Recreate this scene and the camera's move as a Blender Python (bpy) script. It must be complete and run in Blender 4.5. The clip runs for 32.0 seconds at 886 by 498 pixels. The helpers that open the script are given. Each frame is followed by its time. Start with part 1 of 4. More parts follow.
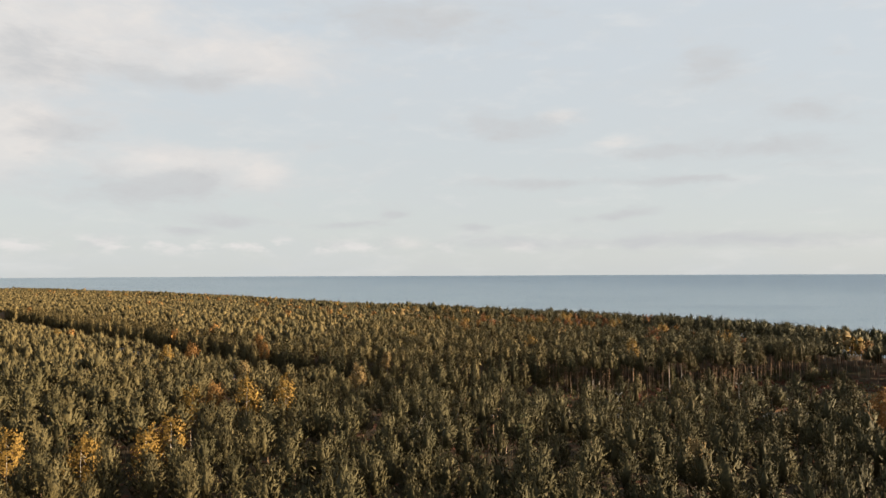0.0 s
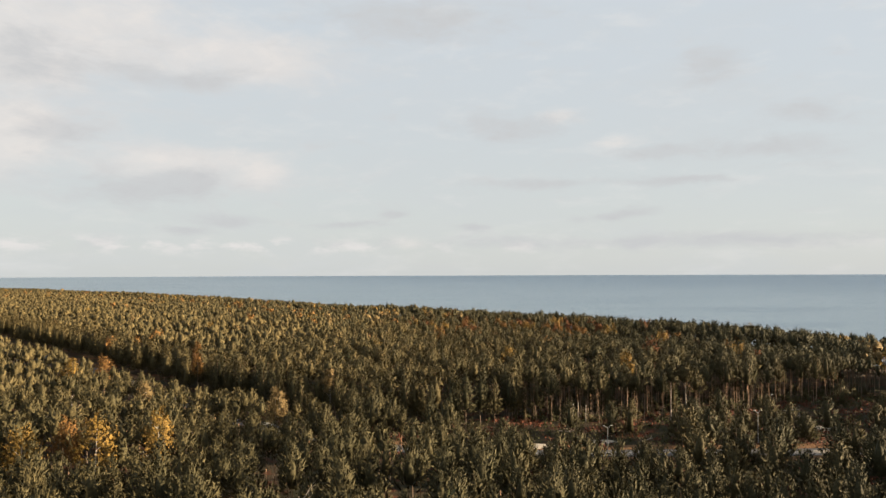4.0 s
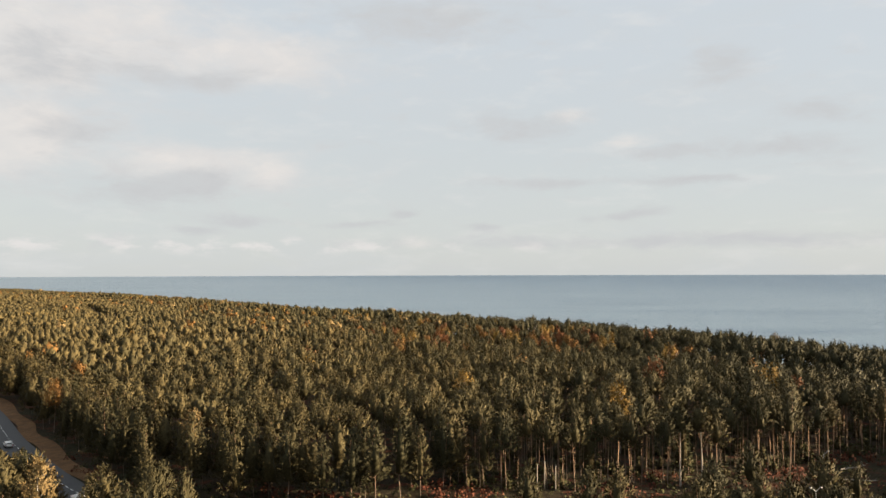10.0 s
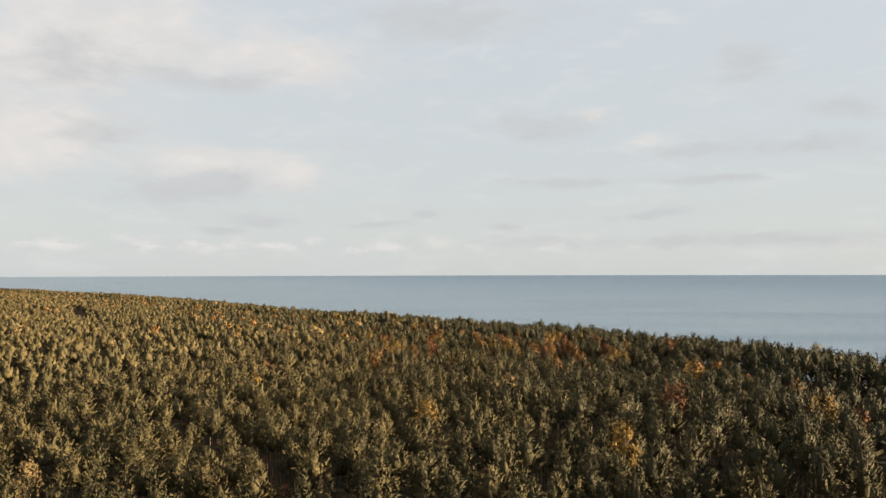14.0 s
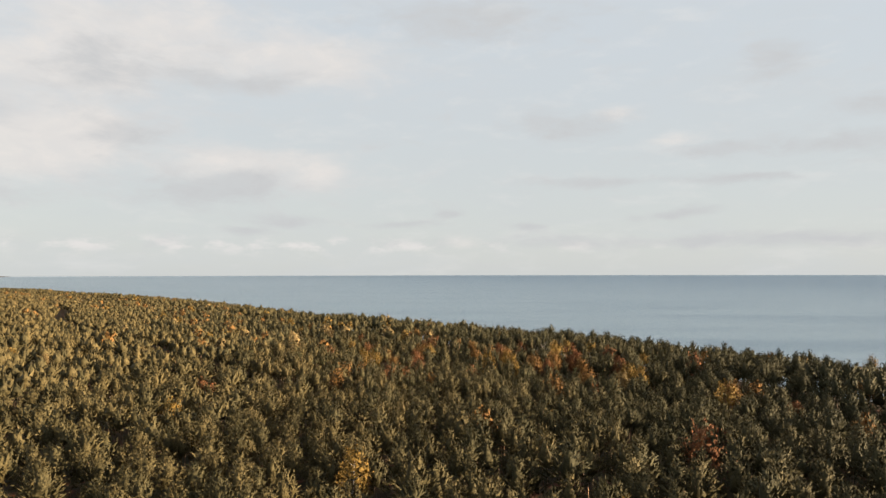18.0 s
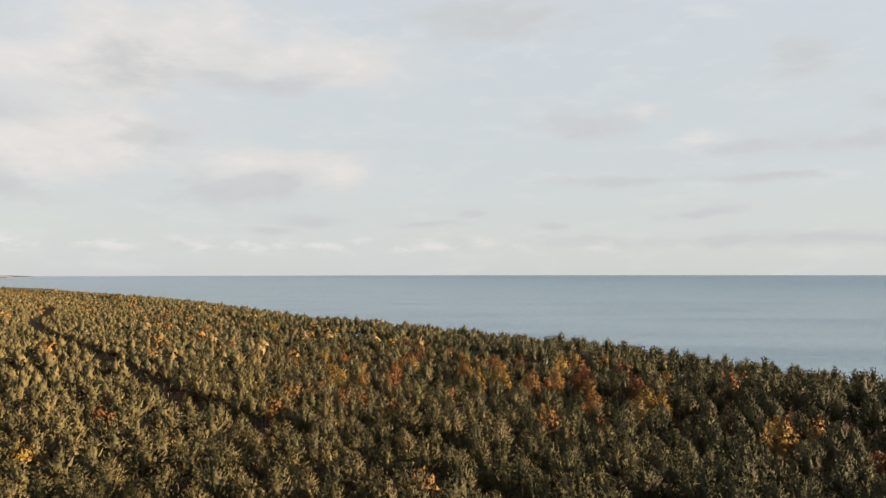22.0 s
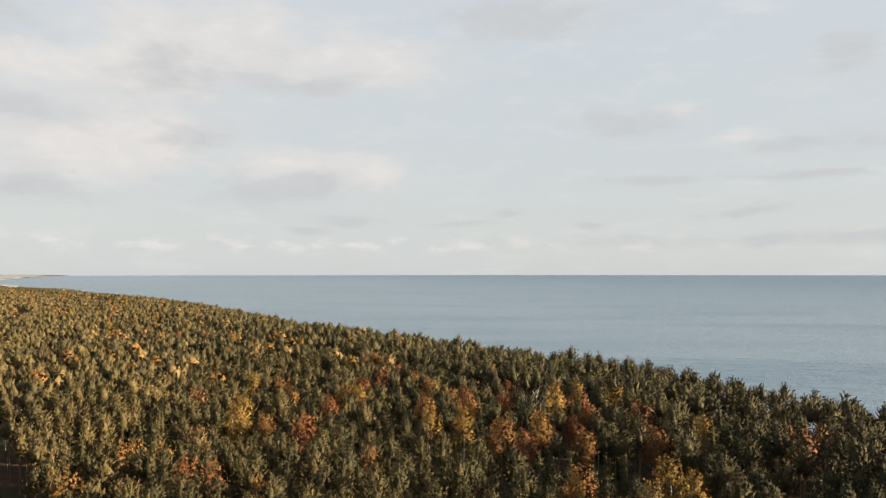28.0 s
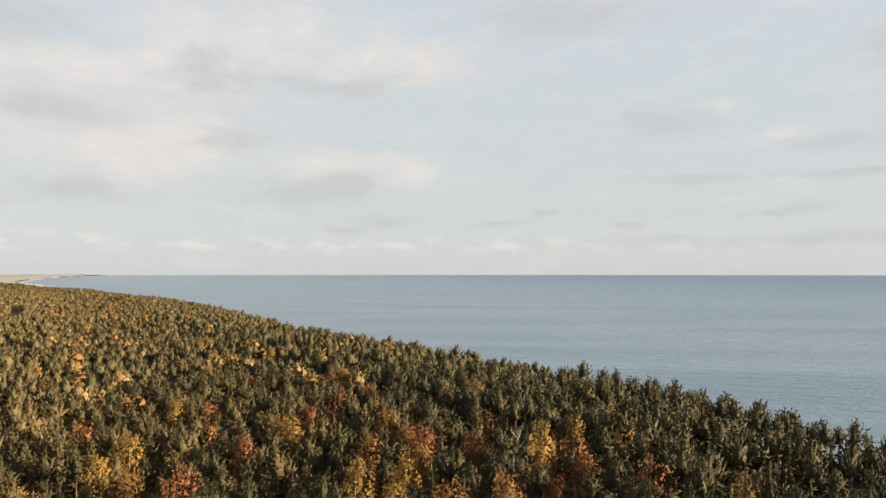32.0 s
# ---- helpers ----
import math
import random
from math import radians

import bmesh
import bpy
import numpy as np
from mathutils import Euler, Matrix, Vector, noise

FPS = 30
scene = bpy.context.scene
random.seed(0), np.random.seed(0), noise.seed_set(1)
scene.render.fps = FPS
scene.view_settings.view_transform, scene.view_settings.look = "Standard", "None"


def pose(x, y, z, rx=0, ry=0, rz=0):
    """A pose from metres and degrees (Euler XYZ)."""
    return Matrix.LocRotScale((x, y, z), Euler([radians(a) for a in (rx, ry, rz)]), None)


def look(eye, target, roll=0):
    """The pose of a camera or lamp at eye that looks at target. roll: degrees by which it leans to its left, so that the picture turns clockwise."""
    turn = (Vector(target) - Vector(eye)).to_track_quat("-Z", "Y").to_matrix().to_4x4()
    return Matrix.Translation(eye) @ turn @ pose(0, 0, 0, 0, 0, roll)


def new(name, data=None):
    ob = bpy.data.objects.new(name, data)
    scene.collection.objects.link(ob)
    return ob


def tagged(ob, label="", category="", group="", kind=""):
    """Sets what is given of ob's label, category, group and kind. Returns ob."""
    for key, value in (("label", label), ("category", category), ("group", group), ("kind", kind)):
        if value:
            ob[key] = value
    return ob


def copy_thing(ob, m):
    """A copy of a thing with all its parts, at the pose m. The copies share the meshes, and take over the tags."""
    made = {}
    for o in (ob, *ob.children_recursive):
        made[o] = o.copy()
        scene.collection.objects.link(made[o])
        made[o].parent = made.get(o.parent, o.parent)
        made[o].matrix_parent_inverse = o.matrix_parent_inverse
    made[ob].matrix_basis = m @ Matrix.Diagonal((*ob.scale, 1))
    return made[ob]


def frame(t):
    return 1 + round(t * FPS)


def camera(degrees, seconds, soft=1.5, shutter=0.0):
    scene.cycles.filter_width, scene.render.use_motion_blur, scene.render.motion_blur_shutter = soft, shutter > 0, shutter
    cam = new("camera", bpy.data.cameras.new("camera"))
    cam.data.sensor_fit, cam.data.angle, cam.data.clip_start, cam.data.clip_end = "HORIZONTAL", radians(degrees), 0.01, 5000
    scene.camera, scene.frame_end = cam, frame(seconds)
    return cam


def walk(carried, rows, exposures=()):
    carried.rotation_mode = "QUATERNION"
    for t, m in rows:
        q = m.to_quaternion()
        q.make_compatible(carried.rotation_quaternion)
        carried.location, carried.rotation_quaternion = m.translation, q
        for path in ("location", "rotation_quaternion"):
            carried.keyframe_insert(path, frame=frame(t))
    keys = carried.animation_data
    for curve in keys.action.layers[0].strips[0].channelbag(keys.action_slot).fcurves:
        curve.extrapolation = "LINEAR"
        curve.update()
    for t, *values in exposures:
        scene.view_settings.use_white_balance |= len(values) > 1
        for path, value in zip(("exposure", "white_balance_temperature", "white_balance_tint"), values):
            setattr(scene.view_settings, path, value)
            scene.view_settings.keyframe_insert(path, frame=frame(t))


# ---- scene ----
cam = camera(62.4, 32.0, soft=1.45)
EYE = 46.5
EXPOSURE = 2.116
# seconds, metres right, metres ahead, yaw, pitch, roll
PATH_ROWS = [
    (0, 0.00, 0.00, 0.00, 1.85, 0.25),
    (0.5, 1.56, 6.24, -0.01, 1.84, 0.25),
    (1, 3.08, 12.00, -0.01, 1.84, 0.24),
    (1.5, 4.84, 18.24, -0.02, 1.84, 0.24),
    (2, 6.52, 24.08, -0.03, 1.84, 0.24),
    (2.5, 8.44, 30.32, -0.03, 1.84, 0.23),
    (3, 10.28, 36.08, -0.04, 1.84, 0.23),
    (3.5, 12.24, 42.36, -0.05, 1.84, 0.22),
    (5.5, 19.60, 66.04, -0.15, 1.84, 0.20),
    (6, 21.40, 71.72, -0.15, 1.84, 0.20),
    (6.5, 23.32, 77.88, -0.16, 1.84, 0.20),
    (7, 25.12, 83.56, -0.12, 1.84, 0.19),
    (7.5, 27.08, 89.64, -0.05, 1.84, 0.19),
    (8, 28.80, 95.32, 0.02, 1.84, 0.18),
    (8.5, 30.80, 101.40, 0.14, 1.84, 0.18),
    (9, 32.68, 107.24, 0.29, 1.84, 0.18),
    (9.5, 34.68, 113.44, 0.48, 1.84, 0.17),
    (10, 36.52, 119.16, 0.68, 1.83, 0.17),
    (10.5, 38.48, 125.48, 0.90, 1.83, 0.16),
    (11, 40.28, 131.24, 1.10, 1.83, 0.16),
    (11.5, 42.16, 137.52, 1.33, 1.83, 0.16),
    (12, 43.92, 143.24, 1.54, 1.83, 0.15),
    (12.5, 45.80, 149.44, 1.76, 1.83, 0.15),
    (13, 47.48, 155.08, 1.98, 1.83, 0.14),
    (13.5, 49.28, 161.28, 2.19, 1.83, 0.14),
    (14, 50.88, 166.96, 2.38, 1.83, 0.14),
    (14.5, 52.60, 173.20, 2.59, 1.83, 0.13),
    (16.5, 59.16, 197.16, 3.54, 1.82, 0.12),
    (17, 60.44, 203.12, 3.73, 1.82, 0.11),
    (17.5, 61.88, 209.52, 3.97, 1.82, 0.11),
    (18, 63.36, 215.44, 4.21, 1.82, 0.11),
    (18.5, 64.76, 221.88, 4.46, 1.82, 0.10),
    (19, 66.08, 227.80, 4.68, 1.82, 0.10),
    (19.5, 67.56, 234.28, 4.93, 1.82, 0.10),
    (20, 68.72, 240.28, 5.15, 1.81, 0.09),
    (20.5, 70.20, 246.76, 5.41, 1.81, 0.09),
    (21, 71.40, 252.76, 5.60, 1.81, 0.09),
    (21.5, 72.72, 259.32, 5.81, 1.81, 0.08),
    (22, 73.96, 265.40, 6.03, 1.81, 0.08),
    (22.5, 75.28, 271.96, 6.24, 1.81, 0.08),
    (23, 76.56, 278.04, 6.45, 1.81, 0.07),
    (23.5, 78.00, 284.52, 6.69, 1.80, 0.07),
    (24, 79.28, 290.40, 6.89, 1.80, 0.07),
    (24.5, 80.68, 296.80, 7.09, 1.80, 0.06),
    (25, 81.96, 302.60, 7.28, 1.80, 0.06),
    (25.5, 83.36, 309.00, 7.49, 1.80, 0.06),
    (27.5, 87.40, 331.24, 8.51, 1.79, 0.05),
    (28, 88.60, 337.20, 8.84, 1.79, 0.04),
    (28.5, 89.92, 343.60, 9.22, 1.79, 0.04),
    (29, 91.32, 349.72, 9.62, 1.79, 0.04),
    (29.5, 92.60, 356.24, 9.97, 1.79, 0.04),
    (30, 93.76, 362.24, 10.30, 1.78, 0.03),
    (30.5, 94.88, 368.76, 10.64, 1.78, 0.03),
    (31, 95.88, 374.76, 10.96, 1.78, 0.03),
    (31.5, 97.08, 381.28, 11.35, 1.78, 0.02),
    (32, 97.96, 387.28, 11.65, 1.78, 0.02),
]
walk(cam, [(t, pose(x, y, EYE, 90 + pitch, roll, yaw)) for t, x, y, yaw, pitch, roll in PATH_ROWS], exposures=[(0.0, EXPOSURE), (32.0, EXPOSURE)])

# ---- world, sun ----
SUN_AZ, SUN_EL = 95.0, 14.0        # degrees clockwise from +y, degrees up
world = bpy.data.worlds.new("sky")
scene.world = world
world.use_nodes = True
wt = world.node_tree
wt.nodes.clear()


def wmath(op, a, b=None, clamp=False):
    n = wt.nodes.new("ShaderNodeMath")
    n.operation = op
    n.use_clamp = clamp
    for i, v in enumerate((a, b)):
        if v is None:
            continue
        if isinstance(v, (int, float)):
            n.inputs[i].default_value = v
        else:
            wt.links.new(v, n.inputs[i])
    return n.outputs[0]


def wmix(fac, a, b):
    n = wt.nodes.new("ShaderNodeMix")
    n.data_type = "RGBA"
    for sock, v in ((n.inputs["Factor"], fac), (n.inputs[6], a), (n.inputs[7], b)):
        if isinstance(v, (int, float)):
            sock.default_value = v
        elif isinstance(v, tuple):
            sock.default_value = (*v, 1)
        else:
            wt.links.new(v, sock)
    return n.outputs[2]


def wnoise(vec, scale, detail, rough, dist=0.0):
    n = wt.nodes.new("ShaderNodeTexNoise")
    n.inputs["Scale"].default_value = scale
    n.inputs["Detail"].default_value = detail
    n.inputs["Roughness"].default_value = rough
    n.inputs["Distortion"].default_value = dist
    wt.links.new(vec, n.inputs["Vector"])
    return n.outputs["Fac"]


def wramp(fac, lo, hi):
    n = wt.nodes.new("ShaderNodeMapRange")
    n.interpolation_type = "SMOOTHSTEP"
    n.inputs["From Min"].default_value = lo
    n.inputs["From Max"].default_value = hi
    wt.links.new(fac, n.inputs["Value"])
    return n.outputs["Result"]


tc = wt.nodes.new("ShaderNodeTexCoord")
sep = wt.nodes.new("ShaderNodeSeparateXYZ")
wt.links.new(tc.outputs["Generated"], sep.inputs[0])
AZ = wmath("MULTIPLY", wmath("ARCTAN2", sep.outputs[0], sep.outputs[1]), 57.2958)
EL = wmath("MULTIPLY", wmath("ARCSINE", sep.outputs[2]), 57.2958)
# clouds lie flatter towards the horizon: stretch with the height over it
comb = wt.nodes.new("ShaderNodeCombineXYZ")
wt.links.new(wmath("MULTIPLY", AZ, 0.05), comb.inputs[0])
wt.links.new(wmath("MULTIPLY", EL, 0.16), comb.inputs[1])
flat = comb.outputs[0]
warp_a = wmath("MULTIPLY", wmath("SUBTRACT", wnoise(flat, 2.2, 5, 0.6), 0.5), 2.4)
comb2 = wt.nodes.new("ShaderNodeCombineXYZ")
wt.links.new(wmath("ADD", wmath("MULTIPLY", AZ, 0.05), 7.3), comb2.inputs[0])
wt.links.new(wmath("MULTIPLY", EL, 0.16), comb2.inputs[1])
warp_b = wmath("MULTIPLY", wmath("SUBTRACT", wnoise(comb2.outputs[0], 2.6, 5, 0.62), 0.5), 1.3)
AZW, ELW = wmath("ADD", AZ, warp_a), wmath("ADD", EL, warp_b)


def blob(az, el, wa, we):
    """A soft cloud body round (az, el), half widths in degrees."""
    u = wmath("DIVIDE", wmath("SUBTRACT", AZW, az), wa)
    v = wmath("DIVIDE", wmath("SUBTRACT", ELW, el), we)
    q = wmath("ADD", wmath("MULTIPLY", u, u), wmath("MULTIPLY", v, v))
    return wmath("EXPONENT", wmath("MULTIPLY", q, -1.0))


def total(items):
    out = items[0]
    for i in items[1:]:
        out = wmath("ADD", out, i)
    return out


nish = wt.nodes.new("ShaderNodeTexSky")
nish.sky_type = "NISHITA"
nish.sun_disc = False
nish.sun_elevation, nish.sun_rotation = radians(SUN_EL), radians(SUN_AZ)
blue = wt.nodes.new("ShaderNodeMix")
blue.data_type, blue.blend_type = "RGBA", "MULTIPLY"
blue.inputs["Factor"].default_value = 1.0
wt.links.new(nish.outputs[0], blue.inputs[6])
blue.inputs[7].default_value = (0.12, 0.12, 0.12, 1)
# a thin veil of high cloud over all, whiter low down
veil = wmix(wramp(EL, 0.0, 22.0), (0.685, 0.712, 0.708), (0.692, 0.740, 0.778))
base_sky = wmix(0.86, blue.outputs[2], veil)
streaks = wramp(wnoise(flat, 1.5, 7, 0.62, 0.4), 0.42, 0.72)
sky_a = wmix(wmath("MULTIPLY", streaks, 0.45), base_sky, (0.63, 0.66, 0.675))
puff = wramp(wnoise(comb2.outputs[0], 3.2, 7, 0.6, 0.2), 0.50, 0.75)
sky_b = wmix(wmath("MULTIPLY", puff, 0.34), sky_a, (0.80, 0.79, 0.77))
comb3 = wt.nodes.new("ShaderNodeCombineXYZ")
wt.links.new(wmath("MULTIPLY", AZ, 0.15), comb3.inputs[0])
wt.links.new(wmath("MULTIPLY", EL, 0.34), comb3.inputs[1])
edge_a = wmath("SUBTRACT", wnoise(comb3.outputs[0], 1.3, 9, 0.62, 0.3), 0.5)
comb4 = wt.nodes.new("ShaderNodeCombineXYZ")
wt.links.new(wmath("ADD", wmath("MULTIPLY", AZ, 0.15), 11.7), comb4.inputs[0])
wt.links.new(wmath("MULTIPLY", EL, 0.40), comb4.inputs[1])
edge_b = wmath("SUBTRACT", wnoise(comb4.outputs[0], 1.6, 9, 0.62, 0.3), 0.5)
# cloud bodies: azimuth, height, half width and half height in degrees
LIT_CLOUDS = [(-27.1, 17.3, 8.4, 3.5), (-30.7, 13.7, 3.5, 2.0), (-14.2, 16.3, 5.8, 1.8), (-32.8, 8.7, 4.9, 2.0), (-18.8, 8.5, 6.2, 1.3), (-13.4, 7.5, 2.0, 1.1),
              (-2.8, 2.3, 1.7, 0.5), (6.4, 2.0, 1.8, 0.4), (-29.6, 10.7, 2.7, 0.9), (13.5, 9.8, 1.8, 0.5), (9.1, 11.9, 1.8, 0.6), (-36.6, 8.6, 6.6, 1.8),
              (-37.3, 14.1, 4.9, 1.4), (-41.5, 14.9, 2.7, 0.9)]
GREY_CLOUDS = [(-20.1, 14.2, 5.8, 1.1), (-29.6, 14.2, 3.5, 2.0), (-22.9, 6.1, 4.6, 1.4), (-19.2, 6.7, 2.2, 1.1), (-27.5, 9.8, 2.7, 1.5), (-15.1, 4.0, 3.1, 0.5),
               (-19.7, 3.2, 2.2, 0.3), (5.5, 11.2, 4.2, 1.1), (16.3, 9.0, 2.7, 0.5), (9.8, 6.9, 7.5, 0.5), (19.3, 6.7, 3.5, 0.3), (12.0, 4.1, 2.3, 0.4),
               (15.3, 4.6, 2.1, 0.4), (26.7, 11.1, 2.7, 0.8), (24.7, 8.9, 4.9, 1.0), (20.8, 14.9, 2.7, 1.2), (-1.9, 19.3, 8.8, 1.8), (2.7, 3.5, 1.2, 0.3),
               (-3.7, 4.4, 1.3, 0.3), (-7.3, 3.7, 2.7, 0.3), (16.3, 2.3, 21.2, 0.6), (-38.0, 5.9, 4.4, 1.4), (-40.8, 11.1, 6.2, 1.1), (-42.8, 16.8, 5.3, 1.8)]


def cloud_bank(items, edge, lo, hi):
    return wramp(wmath("ADD", total([blob(*c) for c in items]), wmath("MULTIPLY", edge, 2.2)), lo, hi)


beyond = total([blob(-50, 12, 8, 4), blob(-64, 20, 12, 6), blob(62, 16, 12, 5), blob(110, 14, 16, 6), blob(160, 22, 25, 8), blob(-120, 18, 25, 8)])
comb6 = wt.nodes.new("ShaderNodeCombineXYZ")
wt.links.new(wmath("MULTIPLY", AZ, 0.30), comb6.inputs[0])
wt.links.new(wmath("MULTIPLY", EL, 0.62), comb6.inputs[1])
curl = wramp(wnoise(comb6.outputs[0], 1.0, 8, 0.62, 0.5), 0.34, 0.68)
lit = wmath("MAXIMUM", cloud_bank(LIT_CLOUDS, edge_a, 0.10, 1.25), wramp(wmath("ADD", beyond, wmath("MULTIPLY", edge_a, 1.2)), 0.3, 1.0))
mass = total([blob(-27.0, 17.5, 9.0, 3.4), blob(-14.0, 15.5, 8.0, 2.0), blob(-31.0, 10.5, 8.0, 4.0), blob(-17.5, 7.6, 7.5, 1.9), blob(-41.0, 10.0, 7.0, 5.0)])
mass = wramp(wmath("ADD", mass, wmath("MULTIPLY", edge_b, 1.8)), 0.0, 1.2)
sky_m = wmix(wmath("MULTIPLY", mass, wmath("SUBTRACT", 0.80, wmath("MULTIPLY", curl, 0.45))), sky_b, (0.715, 0.700, 0.690))
sky_l = wmix(wmath("MULTIPLY", lit, wmath("ADD", 0.46, wmath("MULTIPLY", curl, 0.46))), sky_m, (0.815, 0.775, 0.740))
# a row of small cumulus low over the sea
comb5 = wt.nodes.new("ShaderNodeCombineXYZ")
wt.links.new(wmath("MULTIPLY", AZ, 0.34), comb5.inputs[0])
wt.links.new(wmath("MULTIPLY", EL, 0.85), comb5.inputs[1])
lane = wmath("DIVIDE", wmath("SUBTRACT", EL, 2.1), 0.62)
lane = wmath("EXPONENT", wmath("MULTIPLY", wmath("MULTIPLY", lane, lane), -1.0))
low_puffs = wmath("MULTIPLY", wramp(wnoise(comb5.outputs[0], 1.0, 6, 0.6), 0.46, 0.66), lane)
sky_c = wmix(wmath("MULTIPLY", low_puffs, wmath("SUBTRACT", 0.90, wmath("MULTIPLY", wramp(AZ, -12.0, 14.0), 0.55))), sky_l, (0.80, 0.775, 0.755))
grey = cloud_bank(GREY_CLOUDS, edge_b, 0.06, 1.25)
sky_d = wmix(wmath("MULTIPLY", grey, wmath("SUBTRACT", 0.95, wmath("MULTIPLY", curl, 0.32))), sky_c, (0.590, 0.598, 0.608))
bg = wt.nodes.new("ShaderNodeBackground")
bg.inputs["Strength"].default_value = 0.23
wt.links.new(sky_d, bg.inputs[0])
wout = wt.nodes.new("ShaderNodeOutputWorld")
wt.links.new(bg.outputs[0], wout.inputs[0])

sun = new("sun", bpy.data.lights.new("sun", "SUN"))
sun.data.energy, sun.data.angle, sun.data.color = 5.0, radians(0.6), (1.0, 0.77, 0.52)
sun_dir = Vector((math.sin(radians(SUN_AZ)) * math.cos(radians(SUN_EL)), math.cos(radians(SUN_AZ)) * math.cos(radians(SUN_EL)), math.sin(radians(SUN_EL))))
sun.matrix_world = look(sun_dir * 300, (0, 0, 0))


# ---- materials ----
class Mat:
    """A small builder for node materials."""

    def __init__(self, name, rough=0.8, spec=0.2, metal=0.0):
        self.m = bpy.data.materials.new(name)
        self.m.use_nodes = True
        self.t = self.m.node_tree
        self.b = self.t.nodes["Principled BSDF"]
        self.b.inputs["Roughness"].default_value = rough
        self.b.inputs["Specular IOR Level"].default_value = spec
        self.b.inputs["Metallic"].default_value = metal

    def node(self, kind):
        return self.t.nodes.new(kind)

    def link(self, a, b):
        self.t.links.new(a, b)

    def put(self, sock, v):
        if isinstance(v, (int, float)):
            sock.default_value = v
        elif isinstance(v, tuple):
            sock.default_value = (*v, 1) if len(v) == 3 and sock.type == "RGBA" else v
        else:
            self.link(v, sock)

    def math(self, op, a, b=0.0, clamp=False):
        n = self.node("ShaderNodeMath")
        n.operation, n.use_clamp = op, clamp
        self.put(n.inputs[0], a)
        self.put(n.inputs[1], b)
        return n.outputs[0]

    def place(self):
        return self.node("ShaderNodeNewGeometry").outputs["Position"]

    def scaled(self, vec, s):
        n = self.node("ShaderNodeMapping")
        n.inputs["Scale"].default_value = s
        self.link(vec, n.inputs["Vector"])
        return n.outputs[0]

    def noise(self, vec, scale, detail=4, rough=0.55, dist=0.0):
        n = self.node("ShaderNodeTexNoise")
        for k, v in (("Scale", scale), ("Detail", detail), ("Roughness", rough), ("Distortion", dist)):
            n.inputs[k].default_value = v
        self.link(vec, n.inputs["Vector"])
        return n.outputs["Fac"]

    def ramp(self, fac, lo, hi):
        n = self.node("ShaderNodeMapRange")
        n.interpolation_type = "SMOOTHSTEP"
        n.inputs["From Min"].default_value, n.inputs["From Max"].default_value = lo, hi
        self.link(fac, n.inputs["Value"])
        return n.outputs["Result"]

    def mix(self, fac, a, b):
        n = self.node("ShaderNodeMix")
        n.data_type = "RGBA"
        self.put(n.inputs["Factor"], fac)
        self.put(n.inputs[6], a)
        self.put(n.inputs[7], b)
        return n.outputs[2]

    def bump(self, height, strength, dist):
        n = self.node("ShaderNodeBump")
        n.inputs["Strength"].default_value, n.inputs["Distance"].default_value = strength, dist
        self.link(height, n.inputs["Height"])
        self.link(n.outputs[0], self.b.inputs["Normal"])

    def colour(self, v):
        self.put(self.b.inputs["Base Color"], v)
        return self


def leaf_material(name, dark, mid, light, rough=0.75):
    """Foliage: every tree has a tint of its own, every clump varies round it."""
    k = Mat(name, rough, 0.15)
    at = k.node("ShaderNodeAttribute")
    at.attribute_name = "tint"
    rnd = k.node("ShaderNodeObjectInfo").outputs["Random"]
    own = k.math("MULTIPLY", k.math("LESS_THAN", at.outputs["Fac"], 0.004), k.math("MULTIPLY", rnd, 0.5))
    tint = k.math("ADD", at.outputs["Fac"], own)
    isl = k.node("ShaderNodeNewGeometry").outputs["Random Per Island"]
    grain = k.noise(k.place(), 2.6, 3, 0.6)
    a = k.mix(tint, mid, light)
    b = k.mix(k.math("MULTIPLY", isl, 0.38), a, dark)
    c = k.mix(k.math("MULTIPLY", k.ramp(grain, 0.40, 0.62), 0.55), b, dark)
    k.colour(c)
    k.bump(k.noise(k.place(), 5.0, 3, 0.7), 0.7, 0.10)
    return k.m


M_PINE = leaf_material("pine_needles", (0.014, 0.014, 0.006), (0.044, 0.042, 0.020), (0.126, 0.096, 0.039))
M_SPRUCE = leaf_material("spruce_needles", (0.024, 0.029, 0.011), (0.050, 0.053, 0.021), (0.080, 0.072, 0.027))
M_YELLOW = leaf_material("birch_leaves_yellow", (0.088, 0.054, 0.012), (0.176, 0.111, 0.026), (0.214, 0.136, 0.033))
M_ORANGE = leaf_material("leaves_orange", (0.080, 0.043, 0.013), (0.165, 0.086, 0.026), (0.205, 0.109, 0.033))
M_TAN = leaf_material("birch_leaves_tan", (0.076, 0.053, 0.022), (0.162, 0.115, 0.049), (0.204, 0.145, 0.064))
M_RED = leaf_material("leaves_russet", (0.060, 0.024, 0.011), (0.148, 0.062, 0.024), (0.204, 0.094, 0.034))


M_HEATHER = leaf_material("heather_leaves", (0.045, 0.016, 0.011), (0.099, 0.031, 0.018), (0.135, 0.050, 0.023))


